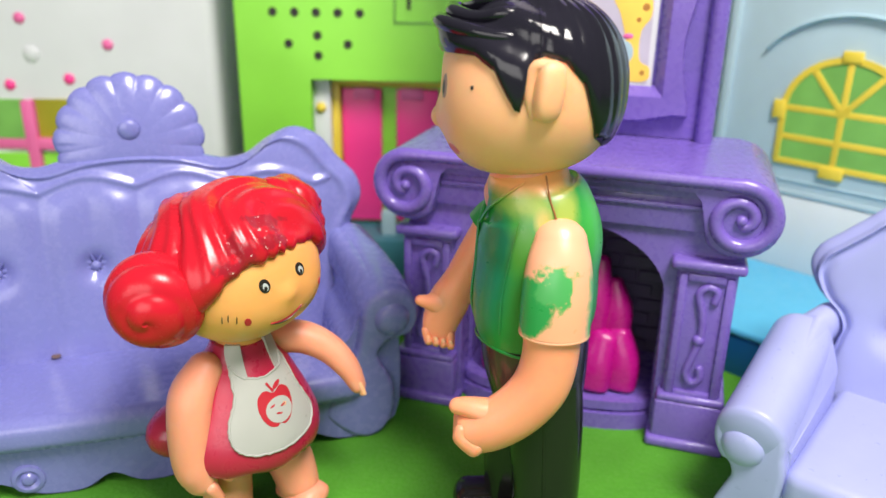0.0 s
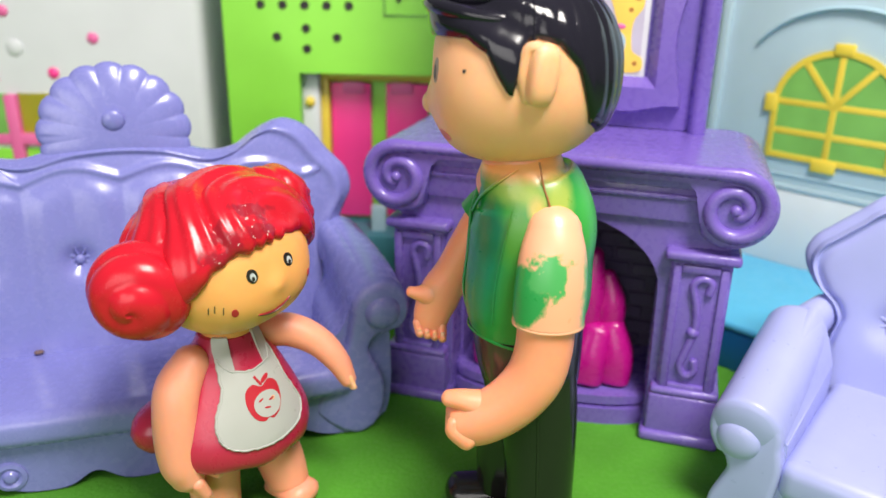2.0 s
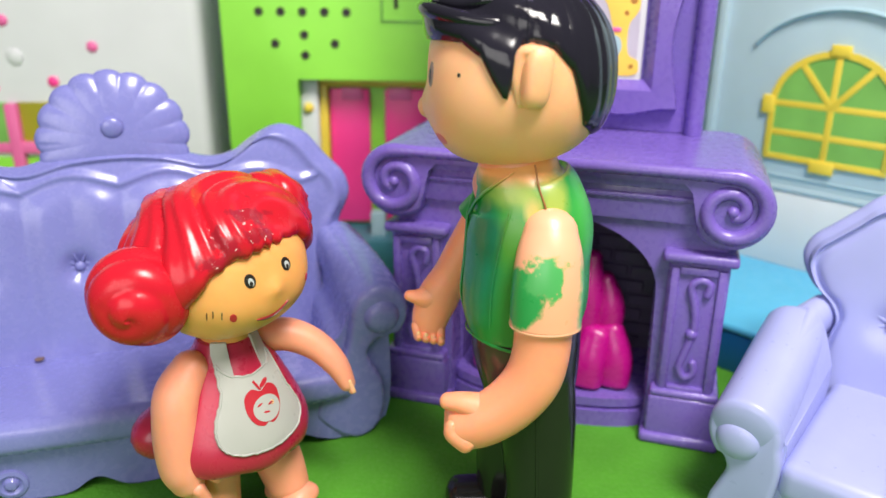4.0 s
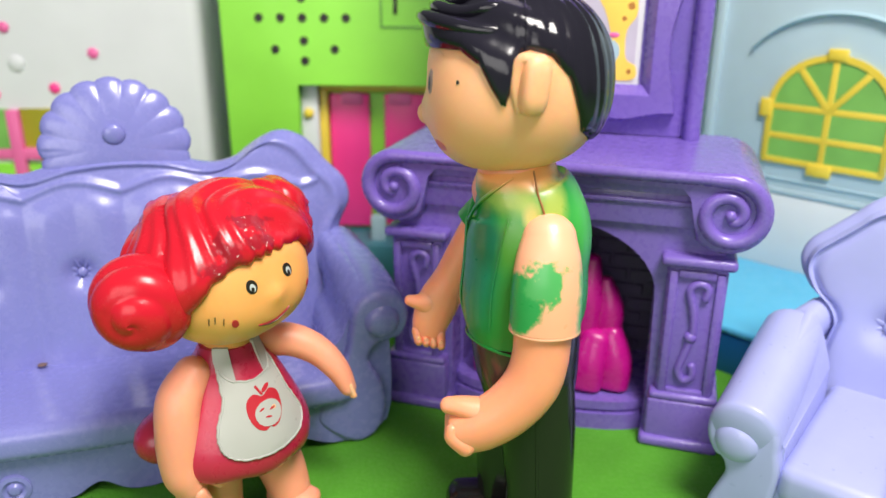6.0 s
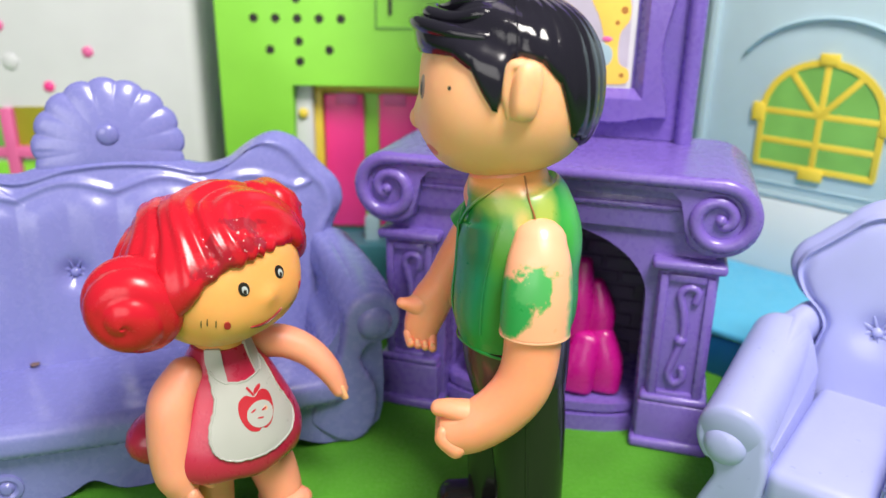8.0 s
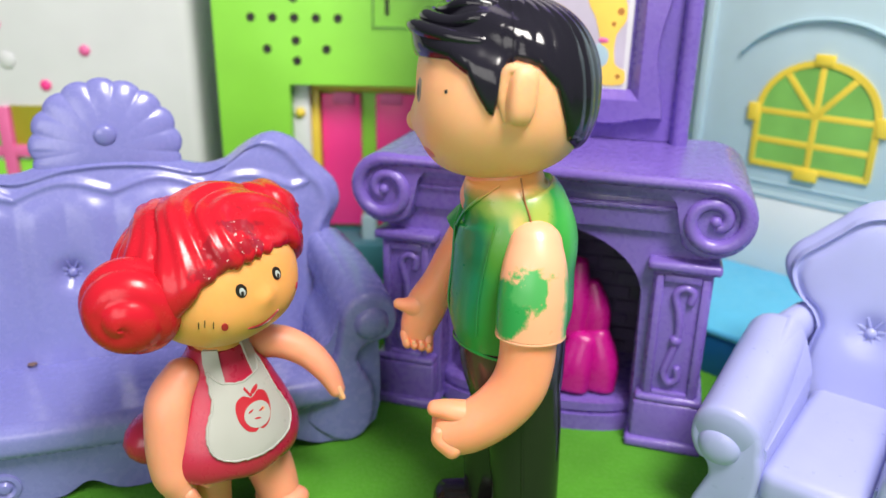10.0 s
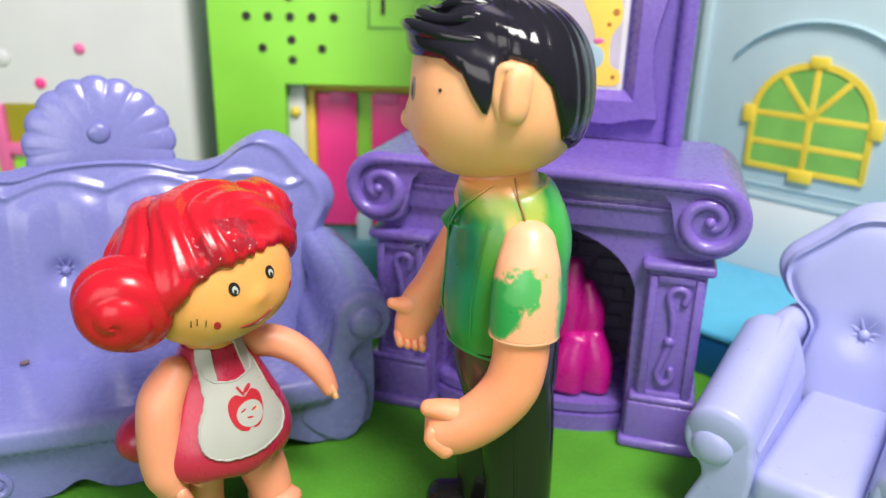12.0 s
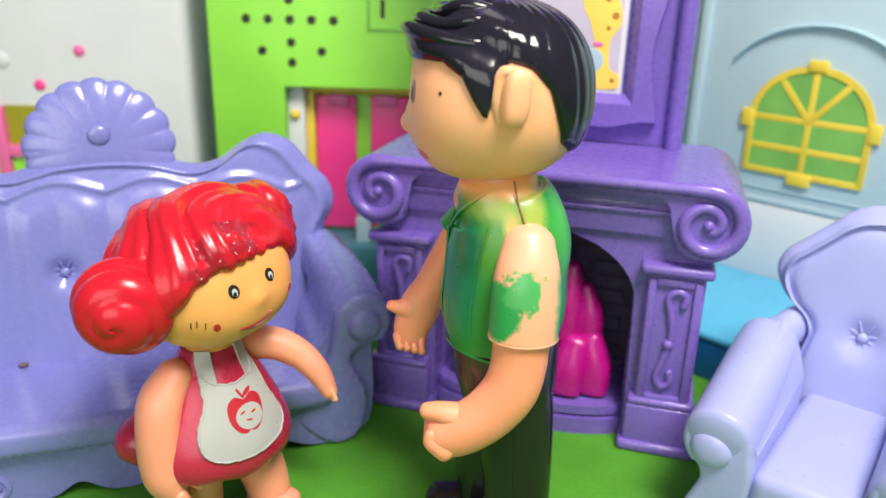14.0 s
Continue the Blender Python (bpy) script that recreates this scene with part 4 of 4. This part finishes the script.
    loft(bm, [(0, -0.2, 4.55, 0.99, 1.0), (0, -0.21, 4.9, 1.03, 1.1), (0, -0.2, 5.3, 1.05, 1.14), (0, -0.19, 5.9, 1.08, 1.11), (0, -0.17, 6.5, 1.08, 1.1), (0, -0.25, 7.0, 0.98, 0.98), (0, -0.38, 7.35, 0.82, 0.8), (0, -0.4, 7.62, 0.68, 0.66), (0, -0.42, 7.78, 0.56, 0.56)], 44, 8, 2, (0.12, 0.3), 2.3)
    # shirt: button strip, collar, seams, pocket
    for s in (1, -1):
        loft(bm, [(s * 0.72, -0.55, 7.6, 0.02, 0.02), (s * 0.68, -0.86, 7.36, 0.05, 0.03), (s * 0.42, -1.1, 7.06, 0.08, 0.03), (s * 0.14, -1.23, 6.72, 0.04, 0.03)], 10, 5, 2)
        loft(bm, [(s * 0.74, -0.2, 7.72, 0.016, 0.016), (s * 0.86, -0.12, 7.36, 0.016, 0.016), (s * 0.99, -0.02, 7.08, 0.016, 0.016), (s * 1.08, 0.04, 6.6, 0.016, 0.016)], 8, 5, 10)
    loft(bm, [(0.05, -1.26, 6.7, 0.09, 0.03), (0.05, -1.3, 5.9, 0.09, 0.03), (0.05, -1.35, 5.2, 0.09, 0.03), (0.05, -1.2, 4.6, 0.08, 0.03)], 8, 5, 2)
    # moulding seam down the side of the chest, and the hem
    loft(bm, [(1.02, -0.62, 7.0, 0.012, 0.012), (1.02, -0.75, 6.3, 0.014, 0.014), (0.98, -0.85, 5.6, 0.014, 0.014), (0.94, -0.86, 4.9, 0.012, 0.012)], 8, 5, 2)
    hem = [(1.03 * math.sin(t), -0.2 - 1.05 * math.cos(t), 4.5 + 0.04 * math.sin(3 * t), 0.02, 0.03) for t in np.linspace(0, 2 * math.pi, 40)]
    loft(bm, hem, 8, 1, 2)
    # trousers and shoes
    loft(bm, [(0, -0.02, 2.9, 0.95, 0.76), (0, -0.06, 3.6, 0.98, 0.92), (0, -0.13, 4.2, 0.98, 1.0), (0, -0.17, 4.75, 0.95, 1.02)], 36, 6, 4, (0.4, 0.1), 2.4)
    for s, fwd in ((1, 0.06), (-1, -0.45)):
        loft(bm, [(s * 0.5, 0.16 + fwd, 0.55, 0.5, 0.64), (s * 0.5, 0.14 + fwd, 1.6, 0.5, 0.66), (s * 0.48, 0.08 + fwd * 0.5, 2.9, 0.52, 0.72), (s * 0.46, 0.0, 3.6, 0.48, 0.77), (s * 0.44, -0.05, 4.3, 0.44, 0.72)], 28, 6, 4, (0.15, 0.3), 2.3)
        loft(bm, [(s * 0.52, 0.45 + fwd, 0.34, 0.42, 0.34), (s * 0.53, -0.1 + fwd, 0.36, 0.46, 0.36), (s * 0.55, -0.85 + fwd, 0.33, 0.45, 0.33)], 22, 6, 4, (0.6, 0.9))
        loft(bm, [(s * 0.98, 0.12 + fwd, 0.6, 0.025, 0.03), (s * 1.0, 0.1, 2.0, 0.025, 0.03), (s * 0.98, 0.02, 3.6, 0.025, 0.03), (s * 0.98, -0.05, 4.5, 0.025, 0.03)], 8, 4, 4)
    # sleeves, arms and mitten fists
    loft(bm, [(0.98, 0.08, 6.66, 0.4, 0.46), (1.14, 0.07, 6.3, 0.45, 0.55), (1.24, 0.06, 5.8, 0.47, 0.6), (1.28, 0.05, 5.16, 0.47, 0.6)], 32, 8, 3, (1.05, 0.06))
    loft(bm, [(1.28 + 0.46 * math.sin(t), 0.05 - 0.59 * math.cos(t), 5.15, 0.018, 0.024) for t in np.linspace(0, 2 * math.pi, 36)], 8, 1, 3)
    loft(bm, [(1.28, 0.03, 5.2, 0.4, 0.49), (1.3, 0.0, 4.6, 0.41, 0.49), (1.31, -0.14, 4.08, 0.42, 0.5), (1.3, -0.5, 3.6, 0.42, 0.49), (1.28, -0.95, 3.26, 0.4, 0.47), (1.25, -1.3, 3.1, 0.36, 0.42)], 28, 7, 5, (1.0, 0.7))
    loft(bm, [(1.3, -0.85, 3.5, 0.3, 0.3), (1.28, -1.3, 3.62, 0.22, 0.19), (1.24, -1.55, 3.62, 0.17, 0.15)], 20, 6, 5)
    for k in range(4):
        loft(bm, [(1.5 - 0.2 * k, -1.22, 2.95 + 0.02 * k, 0.16, 0.2), (1.48 - 0.19 * k, -1.46, 3.12, 0.13, 0.16), (1.46 - 0.18 * k, -1.48, 3.26, 0.11, 0.11)], 14, 5, 5)
    loft(bm, [(-0.98, -0.36, 6.62, 0.42, 0.42), (-1.14, -0.82, 6.42, 0.44, 0.44), (-1.18, -1.08, 6.14, 0.42, 0.44)], 24, 5, 2, (1.0, 0.06))
    loft(bm, [(-1.18, -1.0, 6.2, 0.33, 0.34), (-1.16, -1.3, 5.6, 0.32, 0.34), (-1.13, -1.55, 5.05, 0.32, 0.36), (-1.1, -1.78, 4.6, 0.31, 0.42), (-1.06, -1.93, 4.2, 0.26, 0.38), (-1.04, -1.97, 3.98, 0.22, 0.34)], 24, 7, 5)
    loft(bm, [(-1.12, -1.5, 4.86, 0.26, 0.34), (-1.02, -1.88, 4.62, 0.22, 0.34), (-0.95, -2.18, 4.63, 0.15, 0.17), (-0.92, -2.36, 4.67, 0.1, 0.11)], 18, 6, 5)
    for k in range(4):
        loft(bm, [(-0.98, -2.22 + 0.155 * k, 3.98 - 0.02 * k, 0.13, 0.11), (-0.88, -2.18 + 0.15 * k, 3.8 - 0.03 * k, 0.1, 0.09), (-0.8, -2.17 + 0.15 * k, 3.84 - 0.03 * k, 0.08, 0.075)], 12, 4, 5)
        blob(bm, (-0.79, -2.18 + 0.15 * k, 3.9 - 0.03 * k), (0.05, 0.05, 0.06), None, 0, 10)
    ob = part("boy_doll", bm, mats)
    ob.matrix_world = pose(1.35 * CM, 13.1 * CM, 0.0, 0, 0, -90)
    tagged(ob, "boy doll with glossy black hair, worn green shirt and black trousers", "doll")


boy_doll()


def girl_doll():
    bm = bmesh.new()
    mats = [GIRL_SKIN, RED_HAIR, RED, APRON, GIRL_ARM, INK, LIP, IRIS, SKIN]
    at = head_maker((0.0, -0.05, 6.08), (1.37, 1.34, 1.22), 2.2, [(0, -6, 7, 0.07), (30, -22, 26, 0.08), (-30, -22, 26, 0.08), (0, -24, 12, 0.03)], -7)
    add_head(bm, at, 0)

    def line(a):
        b = abs(a)
        fringe = (5.5 * abs((a * 0.085 + 0.3 * math.sin(a * 0.11)) % 1 - 0.4) - 1.5) if b < 46 else 0
        return float(np.interp(b, [0, 30, 42, 50, 60, 70, 85, 120, 180], [23, 20, 12, 3, -6, -15, -25, -46, -52])) + fringe

    def strand(a, e):
        ca, sa, ce, se = math.cos(radians(a)), math.sin(radians(a)), math.cos(radians(e)), math.sin(radians(e))
        x, y, z = sa * ce, -ca * ce, se
        q = 0.35 * x - 0.75 * y + 0.35 * z + 0.10 * math.sin(4 * x + 2 * z)
        return 0.10 * abs(math.sin(q * 6.5)) ** 0.7 + 0.02 * math.sin(q * 37 + 3 * x) + 0.03 * math.sin(7 * x + 5 * z)
    add_hair(bm, at, line, 0.11, strand, 1, ne=40)
    # two coiled buns
    for c, r, k in ((Vector((-1.56, -0.14, 5.96)), 0.76, Vector((-0.72, -0.68, -0.12))), (Vector((1.24, 0.12, 6.62)), 0.74, Vector((0.9, -0.3, 0.2)))):
        rings = []
        n = 56
        face = k.to_track_quat("Z", "Y").to_matrix()
        for i in range(n + 1):
            e = math.pi * i / n
            row = []
            for j in range(48 if 0 < i < n else 1):
                u = 2 * math.pi * j / 48
                q = r * (1 + 0.085 * abs(math.sin(e * 4.0 + u / 2)) ** 0.8 - 0.03 + (0.04 * math.sin(5 * u + 3 * e) if r < 0.75 else 0))
                row.append(c + face @ Vector((math.sin(e) * math.cos(u) * q, math.sin(e) * math.sin(u) * q, math.cos(e) * q * 0.92)))
            rings.append(row)
        skin_rings(bm, rings, 1)
    # face paint
    for a, e in ((-17, 6), (13, 6)):
        decal(bm, at, oval(a, e, 3.8, 4.9, 24, 0.2), 0.010, 5)
        decal(bm, at, oval(a + 0.4, e - 0.8, 1.9, 2.9, 20, 0.2), 0.016, 7)
        decal(bm, at, oval(a + 0.2, e - 1.8, 1.2, 1.6, 12), 0.020, 5)
    mouth = [(-17 + 27 * t, -23.5 - 4.5 * math.sin(math.pi * t) + 3 * t, math.sin(math.pi * t) ** 0.7) for t in np.linspace(0, 1, 21)]
    band(bm, at, [(u, v - 2.3 * h, v + 1.9 * h + 0.3) for u, v, h in mouth], 0.014, 6)
    band(bm, at, [(u, v - 0.5 * h, v + 0.5 * h + 0.1) for u, v, h in mouth], 0.024, 5)
    decal(bm, at, oval(-32, -15, 2.2, 2.9), 0.012, 6)
    decal(bm, at, oval(34, -14, 2.0, 2.6), 0.012, 6)
    for a, e in ((-39, -12), (-44, -10), (-48, -11)):
        decal(bm, at, [(a - 0.3, e - 2.4), (a + 0.3, e - 2.4), (a + 1.2, e + 2.4), (a + 0.7, e + 2.4)], 0.010, 5, 1)
    face_verts = set(bm.verts)
    # dress
    prof = [(1.55, 1.12), (1.75, 1.34), (2.2, 1.38), (2.8, 1.24), (3.4, 1.04), (3.9, 0.86), (4.4, 0.62), (4.75, 0.5)]

    def radius(z):
        return float(np.interp(z, [p[0] for p in spline(prof, 6)], [p[1] for p in spline(prof, 6)]))

    def dress(u, z, lift=0.0):
        z += 0.3
        q = radius(z)
        a = u * 0.92 / q - 0.14
        return Vector(((q + lift) * math.sin(a), -(q * 0.93 + lift) * math.cos(a), z))
    rings = [[(0, 0, 1.4)], [(0.8 * math.sin(t), -0.75 * math.cos(t), 1.42) for t in np.linspace(0, 2 * math.pi, 48, endpoint=False)]]
    for z in np.linspace(1.55, 4.7, 36):
        q = radius(z)
        rings.append([(q * math.sin(t), -q * 0.93 * math.cos(t), z + (0.04 * math.sin(8 * t) if z < 1.9 else 0)) for t in np.linspace(0, 2 * math.pi, 48, endpoint=False)])
    rings.append([(0, 0, 4.8)])
    skin_rings(bm, rings, 2)
    blob(bm, (-0.6, 1.05, 1.8), (0.8, 0.6, 0.75), None, 2, 20)
    loft(bm, [(0, 0, 4.2, 0.45, 0.45), (0, 0, 4.9, 0.45, 0.45)], 20, 3, 0)
    # apron with bib and straps
    rag = random.Random(3)
    pear = spline([(-0.56, 4.0), (-0.4, 3.78), (0, 3.7), (0.4, 3.78), (0.56, 4.0), (0.7, 3.3), (0.94, 2.7), (0.97, 2.4), (0.75, 2.14), (0.35, 2.02), (-0.05, 1.98), (-0.5, 2.02), (-0.8, 2.16), (-0.92, 2.45), (-0.85, 2.85), (-0.64, 3.35)], 6, True)
    pear = [(u + rag.uniform(-0.014, 0.014), v + rag.uniform(-0.014, 0.014)) for u, v in pear]
    decal(bm, dress, pear, 0.035, 3, 9)
    for s in (1, -1):
        decal(bm, dress, [(s * 0.30, 3.7), (s * 0.58, 3.9), (s * 0.58, 4.2), (s * 0.54, 4.45), (s * 0.25, 4.45), (s * 0.27, 4.1)], 0.035, 3, 4)
    edge = [dress(u, v, 0.03) for u, v in pear]
    for q, w in zip(edge, edge[1:] + edge[:1]):
        loft(bm, [(*q, 0.02, 0.03), (*w, 0.02, 0.03)], 8, 1, 3)

    def emblem(u, v):
        return 0.08 + (u - 0.1) * 0.95, 2.92 + (v - 2.72) * 1.25
    apple = spline([(0.1, 3.02), (0.28, 3.1), (0.45, 2.98), (0.46, 2.72), (0.34, 2.5), (0.18, 2.42), (0.08, 2.46), (-0.02, 2.42), (-0.18, 2.5), (-0.28, 2.72), (-0.25, 2.98), (-0.08, 3.1)], 4, True)
    for shape, lift, mat, rings in (([tuple(q) for q in apple], 0.043, 6, 4), (oval(0.13, 2.70, 0.29, 0.235, 22), 0.050, 3, 3), (oval(0.0, 2.8, 0.06, 0.016, 12, 0.3), 0.055, 6, 2), (oval(0.22, 2.76, 0.06, 0.016, 12, 0.2), 0.055, 6, 2), (oval(0.1, 2.64, 0.07, 0.016, 14, -0.2), 0.055, 6, 2), (oval(0.26, 2.76, 0.05, 0.04, 12), 0.052, 8, 2),
                                    ([(0.07, 3.05), (0.12, 3.05), (0.02, 3.24), (-0.02, 3.22)], 0.048, 6, 2), (oval(0.2, 3.14, 0.11, 0.04, 14, 0.5), 0.048, 6, 2)):
        decal(bm, dress, [emblem(u, v) for u, v in shape], lift, mat, rings)
    # arms and legs
    for v in bm.verts:
        if v.co.z < 4.7 and v not in face_verts:
            v.co.z = 4.7 - (4.7 - v.co.z) * 0.70
    loft(bm, [(-0.76, 0.0, 4.32, 0.32, 0.34), (-1.06, 0.0, 3.96, 0.37, 0.42), (-1.18, -0.04, 3.5, 0.37, 0.43), (-1.23, -0.08, 3.0, 0.36, 0.42), (-1.23, -0.14, 2.6, 0.34, 0.4), (-1.2, -0.2, 2.4, 0.28, 0.36)], 24, 6, 4)
    for k in range(4):
        loft(bm, [(-1.18 + 0.02 * k, -0.5 + 0.18 * k, 2.36, 0.13, 0.12), (-1.08, -0.54 + 0.18 * k, 2.12 - 0.03 * k, 0.11, 0.1)], 10, 4, 4)
    loft(bm, [(-1.04, -0.48, 2.7, 0.15, 0.15), (-0.86, -0.62, 2.5, 0.12, 0.11)], 10, 4, 4)
    loft(bm, [(0.6, -0.05, 4.42, 0.28, 0.3), (1.08, -0.35, 4.38, 0.31, 0.31), (1.42, -0.72, 4.14, 0.28, 0.28), (1.6, -1.05, 3.78, 0.25, 0.23), (1.68, -1.24, 3.42, 0.2, 0.16)], 22, 6, 4)
    loft(bm, [(1.62, -1.32, 3.5, 0.06, 0.1), (1.66, -1.4, 3.3, 0.05, 0.09)], 12, 4, 8)
    for s in (1, -1):
        dx, dy = (0.22, -0.3) if s > 0 else (0.0, 0.0)
        loft(bm, [(s * 0.58 + dx, -0.12 + dy, 1.25, 0.40, 0.42), (s * 0.58 + dx * 0.7, -0.05 + dy * 0.7, 1.8, 0.45, 0.47), (s * 0.52, 0.0, 2.7, 0.48, 0.5)], 22, 5, 4, (0.2, 0.5))
        loft(bm, [(s * 0.58 + dx, 0.1 + dy, 1.14, 0.38, 0.232), (s * 0.6 + dx, -0.5 + dy, 1.14, 0.38, 0.232)], 20, 5, 4)
    low = min(v.co.z for v in bm.verts)
    for v in bm.verts:
        v.co = Vector((v.co.x, v.co.y, v.co.z - low)) * 1.09
    ob = part("girl_doll", bm, mats)
    ob.matrix_world = pose(-4.47 * CM, 13.3 * CM, 0.0, 0, 0, 53)
    tagged(ob, "girl doll with glossy red bunned hair and a white apron", "doll")


girl_doll()


def motions():
    """Nothing but the camera moves here."""


motions()
